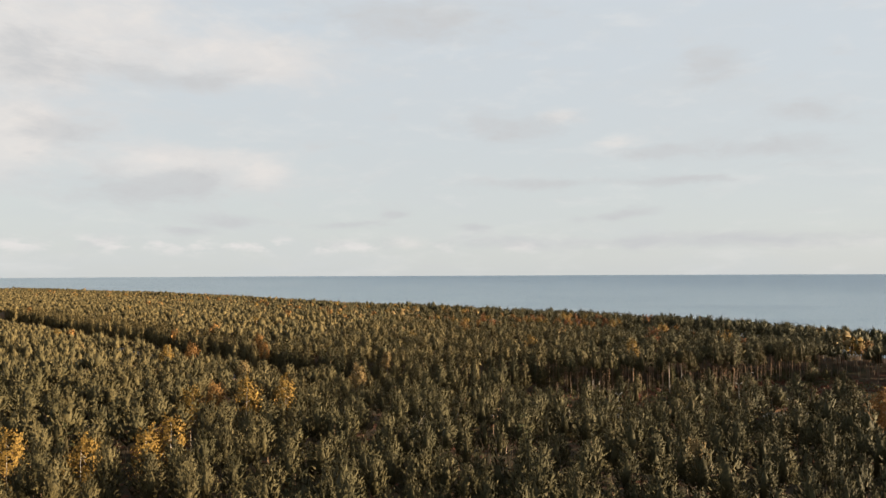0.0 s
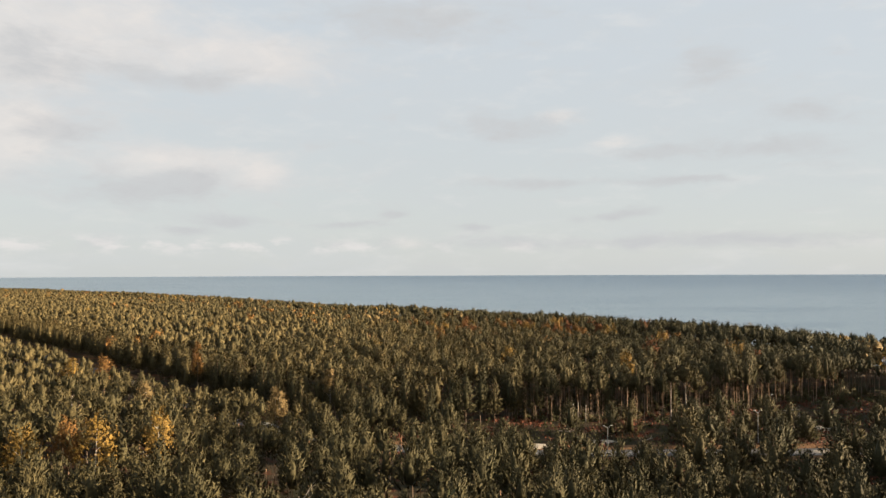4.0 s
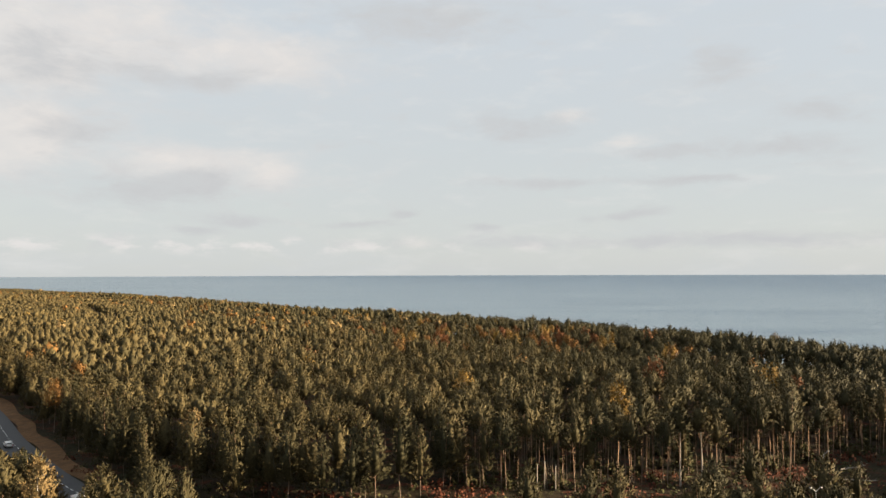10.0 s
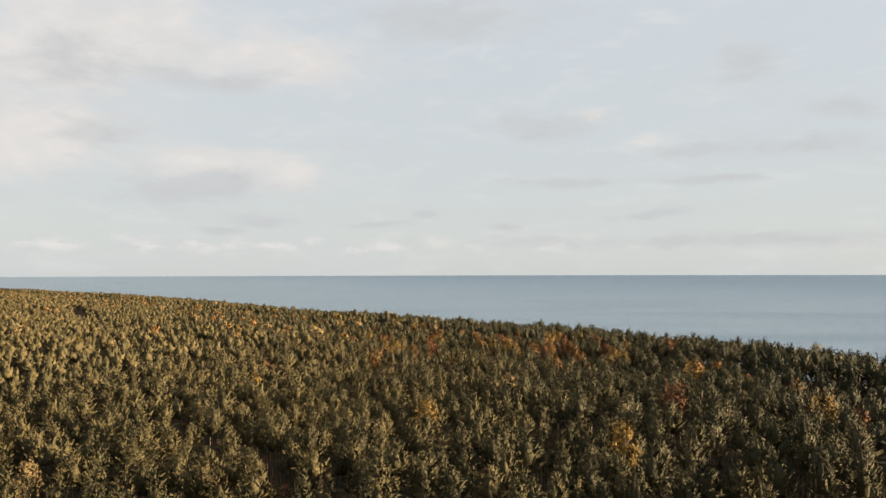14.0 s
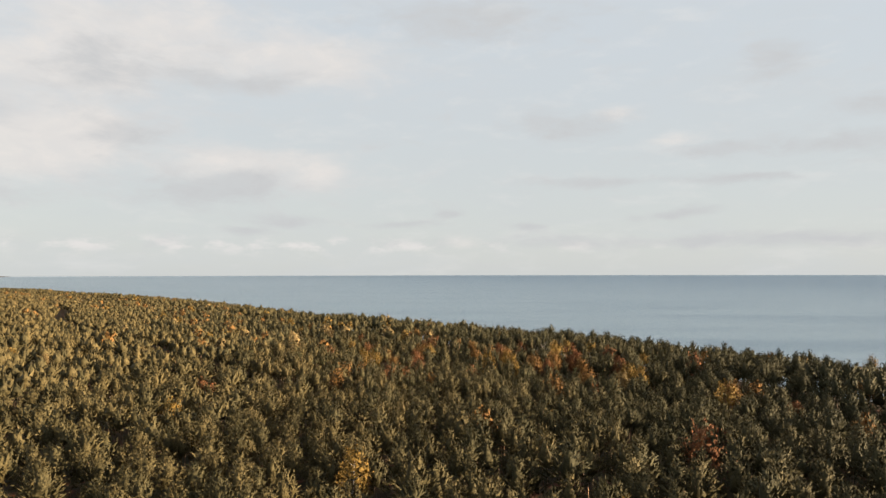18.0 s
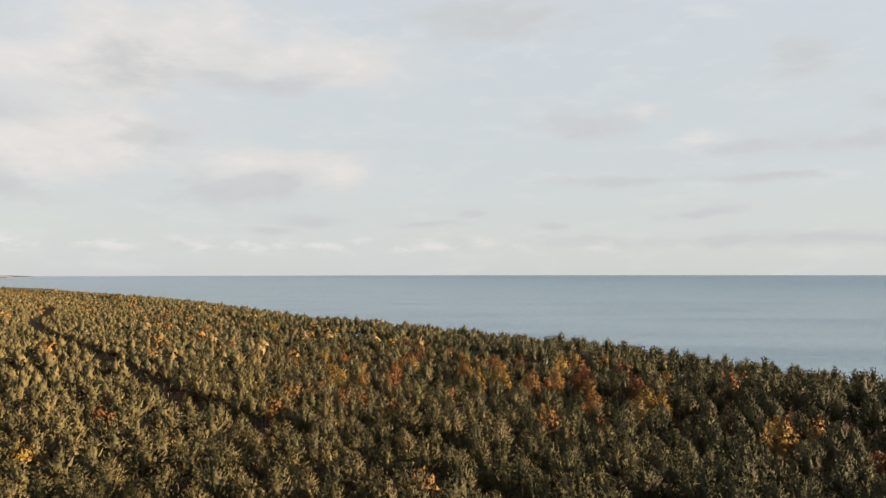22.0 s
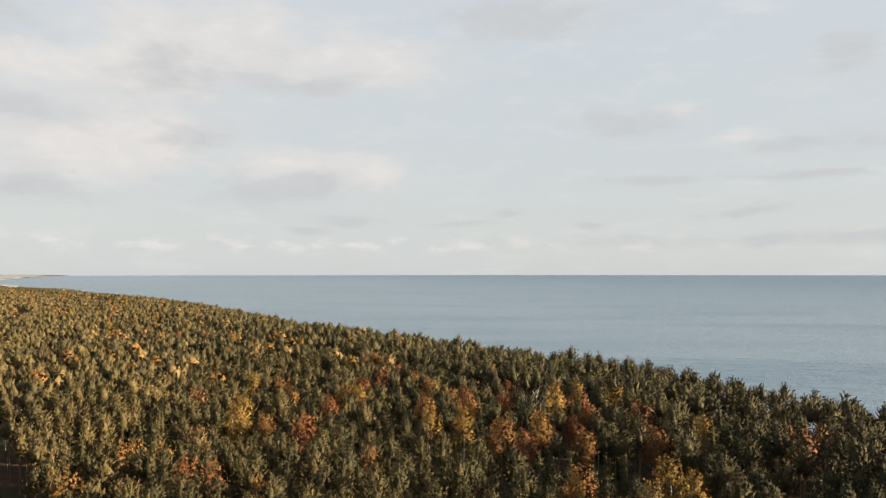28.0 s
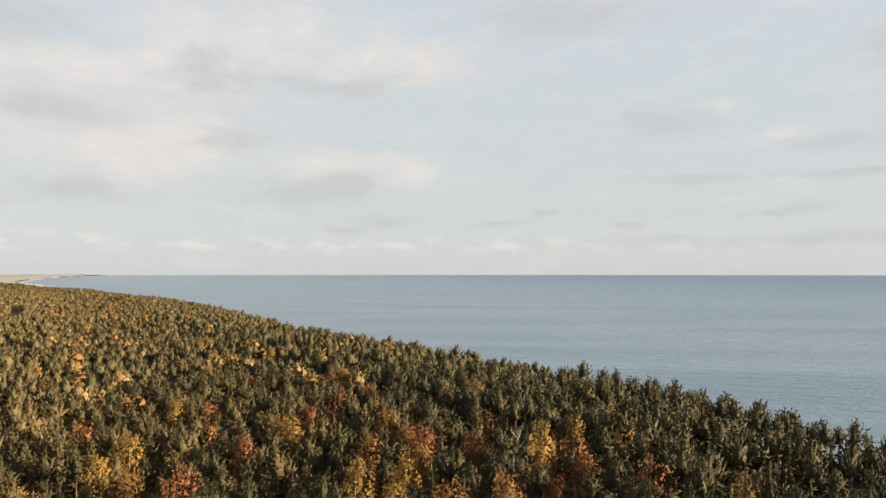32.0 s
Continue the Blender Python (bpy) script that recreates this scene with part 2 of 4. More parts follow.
def bark(name, low, high, z0, z1):
    k = Mat(name, 0.9, 0.1)
    pos = k.place()
    s = k.node("ShaderNodeSeparateXYZ")
    k.link(pos, s.inputs[0])
    n = k.noise(k.scaled(pos, (6, 6, 1.2)), 1.0, 4, 0.65)
    up = k.ramp(k.math("ADD", s.outputs[2], k.math("MULTIPLY", n, 4.0)), z0, z1)
    base = k.mix(up, low, high)
    k.colour(k.mix(k.math("MULTIPLY", n, 0.6), base, tuple(0.4 * c for c in low)))
    k.bump(n, 0.6, 0.05)
    return k.m


# twiggy crown hearts, coloured dark to paint in the inner shade
k = Mat("shaded_inner_twigs", 0.9, 0.1)
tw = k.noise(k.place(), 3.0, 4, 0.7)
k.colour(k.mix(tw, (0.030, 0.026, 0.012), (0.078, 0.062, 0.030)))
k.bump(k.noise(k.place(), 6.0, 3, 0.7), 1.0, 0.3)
M_TWIG_SHADE = k.m
M_BARK = bark("pine_bark", (0.17, 0.130, 0.10), (0.29, 0.185, 0.115), 3.0, 10.0)
M_BIRCH = bark("birch_bark", (0.30, 0.27, 0.235), (0.46, 0.42, 0.37), 0.5, 4.0)
M_DEAD = bark("grey_dead_wood", (0.28, 0.245, 0.205), (0.38, 0.335, 0.285), 0.5, 4.0)

# forest floor: needle litter, moss, heather and bare sandy places
k = Mat("forest_floor", 0.95, 0.1)
pos = k.place()
big, med, fine = k.noise(pos, 0.035, 4), k.noise(pos, 0.22, 5, 0.6), k.noise(pos, 2.2, 5, 0.7)
c = k.mix(k.ramp(big, 0.35, 0.65), (0.034, 0.024, 0.015), (0.027, 0.026, 0.013))
c = k.mix(k.ramp(med, 0.50, 0.66), c, (0.075, 0.027, 0.015))
c = k.mix(k.math("MULTIPLY", k.ramp(fine, 0.45, 0.7), 0.6), c, (0.016, 0.014, 0.009))
k.colour(c)
k.bump(k.math("ADD", fine, k.math("MULTIPLY", med, 2.0)), 0.8, 0.3)
M_FLOOR = k.m

k = Mat("beach_sand", 0.95, 0.1)
n = k.noise(k.place(), 0.5, 5, 0.6)
k.colour(k.mix(n, (0.24, 0.21, 0.17), (0.34, 0.305, 0.25)))
k.bump(k.noise(k.place(), 3.0, 4), 0.5, 0.1)
M_SAND = k.m

# pale grey that paints distance haze onto the far land
k = Mat("hazed_far_land", 0.95, 0.1)
n = k.noise(k.place(), 0.02, 5, 0.6)
k.colour(k.mix(n, (0.20, 0.205, 0.20), (0.25, 0.252, 0.245)))
M_FAR_HAZE = k.m

k = Mat("asphalt", 0.75, 0.35)
n = k.noise(k.place(), 0.35, 4, 0.6)
c = k.mix(n, (0.036, 0.038, 0.041), (0.062, 0.064, 0.068))
k.colour(k.mix(k.math("MULTIPLY", k.noise(k.place(), 9.0, 3), 0.4), c, (0.03, 0.03, 0.032)))
k.bump(k.noise(k.place(), 40.0, 2), 0.3, 0.01)
M_ROAD = k.m

k = Mat("dry_verge_grass", 0.95, 0.1)
n, n2 = k.noise(k.place(), 0.4, 5, 0.65), k.noise(k.place(), 4.0, 4, 0.7)
c = k.mix(k.ramp(n, 0.35, 0.65), (0.19, 0.105, 0.05), (0.12, 0.066, 0.036))
k.colour(k.mix(k.math("MULTIPLY", n2, 0.55), c, (0.07, 0.045, 0.022)))
k.bump(n2, 0.9, 0.2)
M_VERGE = k.m

k = Mat("road_paint_white", 0.6, 0.3)
k.colour(k.mix(k.ramp(k.noise(k.place(), 5.0, 4), 0.4, 0.7), (0.72, 0.72, 0.70), (0.45, 0.45, 0.44)))
M_PAINT = k.m

k = Mat("sea_foam", 0.8, 0.2)
k.colour(k.mix(k.noise(k.scaled(k.place(), (0.05, 0.05, 0.05)), 3.0, 5, 0.7), (0.50, 0.52, 0.53), (0.26, 0.31, 0.34)))
M_FOAM = k.m

# grey autumn sea with long low swell and cat's paws
k = Mat("sea_water", 0.32, 0.35)
pos = k.place()
lanes = k.noise(k.scaled(pos, (0.0022, 0.011, 0.0)), 1.0, 5, 0.55, 0.6)
c = k.mix(k.ramp(lanes, 0.40, 0.66), (0.114, 0.171, 0.232), (0.078, 0.130, 0.190))
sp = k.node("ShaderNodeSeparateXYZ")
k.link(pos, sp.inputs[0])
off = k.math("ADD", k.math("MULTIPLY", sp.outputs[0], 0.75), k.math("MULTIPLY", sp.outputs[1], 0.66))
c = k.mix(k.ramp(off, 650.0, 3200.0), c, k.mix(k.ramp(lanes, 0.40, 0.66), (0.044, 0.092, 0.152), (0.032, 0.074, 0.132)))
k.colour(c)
swell = k.noise(k.scaled(pos, (0.035, 0.11, 0.0)), 1.0, 6, 0.6, 0.3)
chop = k.noise(k.scaled(pos, (0.3, 0.6, 0.0)), 1.0, 4, 0.6)
k.bump(k.math("ADD", k.math("MULTIPLY", swell, 2.2), chop), 1.0, 1.0)
M_SEA = k.m


# ---- mesh helpers ----
def crown_normals(v, f, own=0.5):
    """Faces of a crown turned outwards, and soft normals between those of its sprays and of the whole crown."""
    lo, hi = v[:, 2].min(), v[:, 2].max()
    mid = np.array([0, 0, lo + 0.42 * (hi - lo)])
    wide = np.percentile(np.hypot(v[:, 0], v[:, 1]), 90) + 1e-6
    out = (v - mid) / (wide, wide, 0.58 * (hi - lo))
    n = np.cross(v[f[:, 1]] - v[f[:, 0]], v[f[:, 2]] - v[f[:, 0]])
    flip = np.einsum("ij,ij->i", n, out[f].mean(1)) < 0
    f = np.where(flip[:, None], f[:, ::-1], f)
    n = np.where(flip[:, None], -n, n)
    near_n = np.zeros_like(v)
    for c in range(3):
        np.add.at(near_n, f[:, c], n)
    near_n /= np.linalg.norm(near_n, axis=1)[:, None] + 1e-9
    out /= np.linalg.norm(out, axis=1)[:, None] + 1e-9
    both = own * near_n + (1 - own) * out
    return f, both / (np.linalg.norm(both, axis=1)[:, None] + 1e-9)


def mesh_from(name, verts, faces, mat, smooth=False, tint=None, inner=None, normals=None):
    """A mesh from numpy arrays of vertices and of triangles or quads."""
    verts, faces = np.asarray(verts, np.float32), np.asarray(faces, np.int32)
    me = bpy.data.meshes.new(name)
    me.vertices.add(len(verts))
    me.vertices.foreach_set("co", verts.ravel())
    k = faces.shape[1]
    me.loops.add(faces.size)
    me.loops.foreach_set("vertex_index", faces.ravel())
    me.polygons.add(len(faces))
    me.polygons.foreach_set("loop_start", np.arange(0, faces.size, k, dtype=np.int32))
    me.polygons.foreach_set("use_smooth", np.full(len(faces), smooth))
    if tint is not None:
        a = me.attributes.new("tint", "FLOAT", "POINT")
        a.data.foreach_set("value", np.asarray(tint, np.float32))
    if normals is not None:
        a = me.attributes.new("custom_normal", "FLOAT_VECTOR", "POINT")
        a.data.foreach_set("vector", np.asarray(normals, np.float32).ravel())
    me.materials.append(mat)
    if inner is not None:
        me.materials.append(M_TWIG_SHADE)
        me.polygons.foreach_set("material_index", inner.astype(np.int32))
    me.update(calc_edges=True)
    return me


def part(name, me, parent, label=""):
    ob = new(name, me)
    ob.parent = parent
    if label:
        tagged(ob, label)
    return ob


def bm_mesh(name, bm, mat, smooth=False):
    me = bpy.data.meshes.new(name)
    bmesh.ops.recalc_face_normals(bm, faces=bm.faces)
    bm.to_mesh(me)
    bm.free()
    for p in me.polygons:
        p.use_smooth = smooth
    me.materials.append(mat)
    return me


# ---- lie of the land ----
COAST = [(1400, -240), (900, 10), (560, 175), (370, 265), (285, 350), (246, 412), (224, 458), (206, 492), (178, 530), (146, 585), (112, 640), (66, 672), (8, 735),
         (-100, 850), (-204, 979), (-384, 1191), (-588, 1383), (-806, 1585), (-1390, 2120), (-1913, 2607), (-2122, 2876), (-2303, 3143),
         (-2473, 3432), (-2581, 3680), (-2610, 3830), (-2730, 4200), (-2950, 5000)]


def inland(x, y):
    """Metres from the tree line of the shore, positive on land."""
    p = np.stack([np.asarray(x, float), np.asarray(y, float)], -1)
    best = np.full(p.shape[:-1], 1e9)
    side = np.ones(p.shape[:-1])
    for a, b in zip(COAST[:-1], COAST[1:]):
        a, b = np.array(a, float), np.array(b, float)
        d = b - a
        u = np.clip(((p - a) @ d) / (d @ d), 0, 1)
        q = p - (a + u[..., None] * d)
        r = np.hypot(q[..., 0], q[..., 1])
        s = np.where(d[0] * (p[..., 1] - a[1]) - d[1] * (p[..., 0] - a[0]) > 0, 1.0, -1.0)
        near = r < best - 1e-6
        best, side = np.where(near, r, best), np.where(near, s, side)
    return best * side


CENTRE = (50.0, 200.0)


def dish(x, y):
    """The far distance is lifted a little, so that the short sheet ends at the true horizon."""
    r = np.hypot(np.asarray(x, float) - CENTRE[0], np.asarray(y, float) - CENTRE[1])
    return 30.0 * np.clip((r - 700) / 4200, 0, 1.1) ** 1.5


def ground_z(x, y):
    x, y = np.asarray(x, float), np.asarray(y, float)
    s = inland(x, y)
    z = 0.9 * np.sin(x * 0.021 + 1.0) * np.cos(y * 0.017) + 0.5 * np.sin(x * 0.05 + y * 0.043)
    clear = np.exp(-(((x - 60) / 90) ** 2 + ((y - 262) / 45) ** 2))
    z = z * (1 - 0.8 * clear)
    shore = np.clip((90 - s) / 90, 0, 1)
    z = z - 3.2 * shore ** 2
    z = np.where(s < 0, -3.2 + np.maximum(s * 0.08, -5.0) - np.clip(-s - 60, 0, 400) * 0.05, z)
    return z + dish(x, y)


def polar_sheet(name, rings, turns, zf, mat, smooth=True):
    r = np.concatenate([np.linspace(0, 700, 60)[1:], np.geomspace(710, rings, 34)])
    a = np.linspace(0, 2 * np.pi, turns, endpoint=False)
    rr, aa = np.meshgrid(r, a, indexing="ij")
    x, y = CENTRE[0] + rr * np.sin(aa), CENTRE[1] + rr * np.cos(aa)
    v = np.stack([x, y, zf(x, y)], -1).reshape(-1, 3)
    i, j = np.meshgrid(np.arange(len(r) - 1), np.arange(turns), indexing="ij")
    n = (j + 1) % turns
    f = np.stack([i * turns + j, i * turns + n, (i + 1) * turns + n, (i + 1) * turns + j], -1).reshape(-1, 4)
    v = np.vstack([v, [[CENTRE[0], CENTRE[1], float(zf(CENTRE[0], CENTRE[1]))]]])
    k = np.arange(turns)
    f = np.vstack([np.stack([f[:, [0, 1, 2]], f[:, [0, 2, 3]]], 1).reshape(-1, 3), np.stack([np.full(turns, len(v) - 1), (k + 1) % turns, k], -1)])
    return new(name, mesh_from(name, v, f[:, ::-1], mat, smooth))


ground = tagged(polar_sheet("ground", 4900, 240, ground_z, M_FLOOR), "brown forest floor with needle litter, moss and red heather", "ground", kind="structure")
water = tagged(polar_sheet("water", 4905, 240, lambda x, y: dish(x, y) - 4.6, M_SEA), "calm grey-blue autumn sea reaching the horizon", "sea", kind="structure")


# ---- roads ----
def along(points, step):
    """Points of a smooth line through the given ones."""
    pts = [np.array(p, float) for p in points]
    pts = [2 * pts[0] - pts[1]] + pts + [2 * pts[-1] - pts[-2]]
    out = []
    for i in range(1, len(pts) - 2):
        a, b, c, d = pts[i - 1:i + 3]
        n = max(2, int(np.hypot(*(c - b)) / step))
        for u in np.linspace(0, 1, n, endpoint=False):
            out.append(0.5 * (2 * b + (c - a) * u + (2 * a - 5 * b + 4 * c - d) * u * u + (3 * b - a - 3 * c + d) * u ** 3))
    out.append(pts[-2])
    return np.array(out)


def strip(name, line, left, right, lift, mat, wobble=0.0, follow=False):
    t = np.gradient(line, axis=0)
    t /= np.hypot(t[:, 0], t[:, 1])[:, None]
    nrm = np.stack([t[:, 1], -t[:, 0]], -1)
    w = wobble * np.sin(np.arange(len(line)) * 0.9) if wobble else np.zeros(len(line))
    cols = []
    for u in np.linspace(0, 1, 5):
        off = left + (right - left) * u
        q = line + nrm * (off + w * (1 if u in (0, 1) else 0))[:, None]
        z = ground_z(q[:, 0], q[:, 1]) if follow else ground_z(line[:, 0], line[:, 1])
        cols.append(np.column_stack([q, z + lift]))
    v = np.stack(cols, 1).reshape(-1, 3)
    n = len(line)
    i, j = np.meshgrid(np.arange(n - 1), np.arange(4), indexing="ij")
    f = np.stack([i * 5 + j, i * 5 + j + 1, (i + 1) * 5 + j + 1, (i + 1) * 5 + j], -1).reshape(-1, 4)
    return new(name, mesh_from(name, v, f[:, ::-1], mat, True))


ROAD_PTS = [(420, 300), (320, 272), (210, 246), (120, 238), (50, 238), (0, 246), (-42, 274), (-82, 318), (-137, 387), (-250, 508), (-380, 640), (-620, 880)]
ROAD = along(ROAD_PTS, 6)
tagged(strip("road", ROAD, -3.6, 3.6, 0.16, M_ROAD), "grey two-lane asphalt road through the pine forest", "road", kind="structure")
tagged(strip("verge_inner", ROAD, 3.6, 8.5, 0.10, M_VERGE, 0.8), "dry brown grass verge beside the road", "verge", kind="structure")
tagged(strip("verge_outer", ROAD, -7.5, -3.6, 0.10, M_VERGE, 0.6), "dry brown grass verge beside the road", "verge", kind="structure")
SHORE = along(COAST, 25)
FAR_SHORE = SHORE[(SHORE[:, 1] > 1300) & (SHORE[:, 1] < 4000)]
tagged(strip("beach", FAR_SHORE, 2.0, 14.0, -0.25, M_SAND), "pale sandy beach between forest and sea", "beach", kind="structure")
tagged(strip("surf", FAR_SHORE, 14.0, 44.0, -0.9, M_FOAM, 4.0), "white line of small breakers along the beach", "surf", kind="structure")
# added strips over the far land, their pale colour stands for haze
FAR_LAND = SHORE[(SHORE[:, 1] > 2350) & (SHORE[:, 1] < 4000)]
for inner, outer in ((-200.0, 12.0), (-480.0, -199.0), (-820.0, -479.0), (-1300.0, -819.0)):
    tagged(strip("dunes", FAR_LAND, inner, outer, 1.4 - 0.001 * inner, M_FAR_HAZE, 6.0, True), "far land along the coast, coloured pale to paint in haze", "dunes", kind="structure")
RIDE = along([(150, 352), (92, 372), (54, 388), (37, 404), (19, 425), (-7, 451), (-40, 485), (-101, 553), (-156, 612), (-262, 740), (-346, 880), (-460, 1010)], 6)


def line_distance(x, y, line):
    best = np.full(np.shape(x), 1e9)
    for a, b in zip(line[:-1], line[1:]):
        d = b - a
        u = np.clip(((x - a[0]) * d[0] + (y - a[1]) * d[1]) / (d @ d), 0, 1)
        best = np.minimum(best, np.hypot(x - a[0] - u * d[0], y - a[1] - u * d[1]))
    return best


# ---- tree shapes (unit: metres, base at the origin) ----
def shoots(rng, centre, way, size, count, spread, wide=0.26):
    """Needle shoots round tufts: thin leaf-like pieces, turned with the face of the crown. centre, way: one row a tuft."""
    n = len(centre) * count
    q = np.repeat(centre, count, 0) + rng.normal(0, 1, (n, 3)) * spread
    d = np.repeat(way, count, 0) + rng.normal(0, 0.40, (n, 3))
    d /= np.linalg.norm(d, axis=1)[:, None]
    out = q * (1, 1, 0) + rng.normal(0, 0.65, (n, 3))
    s = np.cross(d, out)
    s /= np.linalg.norm(s, axis=1)[:, None] + 1e-6
    ln = size * rng.uniform(0.6, 1.3, (n, 1))
    v = np.stack([q - s * ln * wide, q + s * ln * wide, q + d * ln], 1).reshape(-1, 3)
    return v, np.arange(3 * n).reshape(-1, 3)


def plumes(rng, centre, way, length, width):
    """Needle-clad branch ends: small pointed cones along way, rooted in the crown."""
    n = len(centre)
    d = way / np.linalg.norm(way, axis=1)[:, None]
    a = np.cross(d, rng.normal(0, 1, (n, 3)))
    a /= np.linalg.norm(a, axis=1)[:, None] + 1e-6
    b = np.cross(d, a)
    ln = length * rng.uniform(0.65, 1.3, (n, 1))
    w = width * rng.uniform(0.75, 1.25, (n, 1))
    ring = [centre - d * ln * 0.25 + w * (math.cos(q) * a + math.sin(q) * b) for q in (0.0, 2.094, 4.189)]
    v = np.stack([*ring, centre + d * ln * 0.62], 1).reshape(-1, 3)
    one = np.array([(0, 1, 3), (1, 2, 3), (2, 0, 3)])
    return v, (one[None] + 4 * np.arange(n)[:, None, None]).reshape(-1, 3)


def lumps(rng, mid, radius):
    """Small uneven rounded bodies, the dense inside of leafy clumps."""
    six = np.array([(1, 0, 0), (0, 1, 0), (-1, 0, 0), (0, -1, 0), (0, 0, 1.2), (0, 0, -1)], float)
    one = np.array([(0, 1, 4), (1, 2, 4), (2, 3, 4), (3, 0, 4), (1, 0, 5), (2, 1, 5), (3, 2, 5), (0, 3, 5)])
    v = mid[:, None] + six[None] * radius[:, None, None] * rng.uniform(0.7, 1.25, (len(mid), 6, 1))
    return v.reshape(-1, 3), (one[None] + 6 * np.arange(len(mid))[:, None, None]).reshape(-1, 3)


def profile(h, kind):
    """Radius of a crown, 1 at its widest, by the share h of its height."""
    h = np.clip(h, 0, 1)
    if kind == "pine":
        return np.minimum(1.0, 0.78 + 1.6 * h) * np.minimum(1.0, 1.10 * (1.0 - h) ** 0.62)
    if kind == "spruce":
        return (1 - h) ** 0.88
    return np.sin(np.pi * (0.17 + 0.77 * h)) ** 0.75


def heart(rng, H, low, R, sides, kind, levels=(0.03, 0.3, 0.58, 0.82), rough=(0.5, 1.3)):
    """The dense inside of a crown: an uneven, lumpy body."""
    rings = []
    for h in levels:
        a = np.linspace(0, 2 * np.pi, sides, endpoint=False) + rng.uniform(0, 1)
        r = R * profile(h, kind) * rng.uniform(*rough, sides)
        rings.append(np.column_stack([np.cos(a) * r, np.sin(a) * r, low + (H - low) * h + rng.normal(0, 0.02 * (H - low) + 0.1, sides)]))
    v = np.vstack(rings + [[[0, 0, H]], [[0, 0, low]]])
    m, f = len(levels), []
    for k in range(m - 1):
        for i in range(sides):
            n = (i + 1) % sides
            a, c, d, e = k * sides + i, k * sides + n, (k + 1) * sides + n, (k + 1) * sides + i
            f += [(a, c, d), (a, d, e)]
    for i in range(sides):
        n = (i + 1) % sides
        f += [((m - 1) * sides + i, (m - 1) * sides + n, m * sides), (n, i, m * sides + 1)]
    return v, np.array(f)


def gather(pieces):
    v, f, n = [], [], 0
    for pv, pf in pieces:
        v.append(pv)
        f.append(pf + n)
        n += len(pv)
    return np.vstack(v), np.vstack(f)


def tube(points, radii, sides):
    """A tapered tube of triangles through the points."""
    pts, rings = np.array(points, float), []
    for i, p in enumerate(pts):
        t = pts[min(i + 1, len(pts) - 1)] - pts[max(i - 1, 0)]
        t = t / np.linalg.norm(t)
        a = np.cross(t, (0.13, 0.98, 0.1))
        a /= np.linalg.norm(a)
        b = np.cross(t, a)
        w = np.linspace(0, 2 * np.pi, sides, endpoint=False)[:, None]
        rings.append(p + radii[i] * (np.cos(w) * a + np.sin(w) * b))
    f = []
    for i in range(len(pts) - 1):
        for j in range(sides):
            n = (j + 1) % sides
            a, b, c, d = i * sides + j, i * sides + n, (i + 1) * sides + n, (i + 1) * sides + j
            f += [(a, b, c), (a, c, d)]
    return np.vstack(rings), np.array(f)


def crown_pine(rng, H, low, R, limbs, per, size, core=0.5, sides=6, levels=None, wide=0.21):
    """Whorls of rising branches, each a pointed needle-clad finger with shoots along it; crown from the height low to H, radius R."""
    i = np.arange(limbs)
    h = np.clip(1 - 0.97 * ((i + 0.02) / limbs) ** 0.80 + rng.normal(0, 0.02, limbs), 0.01, 0.985)
    a = i * 2.399 + rng.normal(0, 0.3, limbs)
    lean = rng.normal(0, 0.25, 2)
    r = R * profile(h, "pine") * rng.uniform(0.62, 1.04, limbs)
    out = np.column_stack([np.cos(a), np.sin(a), np.zeros(limbs)])
    foot = np.column_stack([lean[0] * h, lean[1] * h, low + (H - low) * h]) - (0, 0, 0.35 * size)
    end = foot + out * r[:, None]
    end[:, 2] += 0.10 * r - 0.12 * (H - low) * (1 - h)
    way = out * (0.95 - 0.70 * h)[:, None] + rng.normal(0, 0.14, (limbs, 3))
    way[:, 2] += 0.62 + 0.6 * h
    way /= np.linalg.norm(way, axis=1)[:, None]
    reach = (0.16 + 0.30 * np.sqrt(60.0 / limbs)) * R * rng.uniform(0.8, 1.2, limbs) * (0.72 + 0.28 * (1 - h))
    fingers = plumes(rng, end - way * (0.30 * reach)[:, None], way, reach[:, None] * 1.05, reach[:, None] * (0.16 if limbs > 40 else 0.20 if limbs > 25 else 0.24))
    b = np.repeat(i, per)
    u = rng.uniform(-0.55, 0.42, limbs * per)
    turn = rng.normal(0, 1, (limbs * per, 3))
    turn -= way[b] * np.einsum("ij,ij->i", turn, way[b])[:, None]
    turn /= np.linalg.norm(turn, axis=1)[:, None]
    girth = reach[b] * (0.17 - 0.22 * u)
    c = end[b] + way[b] * (reach[b] * u)[:, None] + turn * girth[:, None]
    rows = levels if levels else (0.03, 0.3, 0.58, 0.82)
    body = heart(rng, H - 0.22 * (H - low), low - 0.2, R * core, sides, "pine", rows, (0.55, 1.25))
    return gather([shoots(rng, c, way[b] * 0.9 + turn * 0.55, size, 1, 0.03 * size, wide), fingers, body])


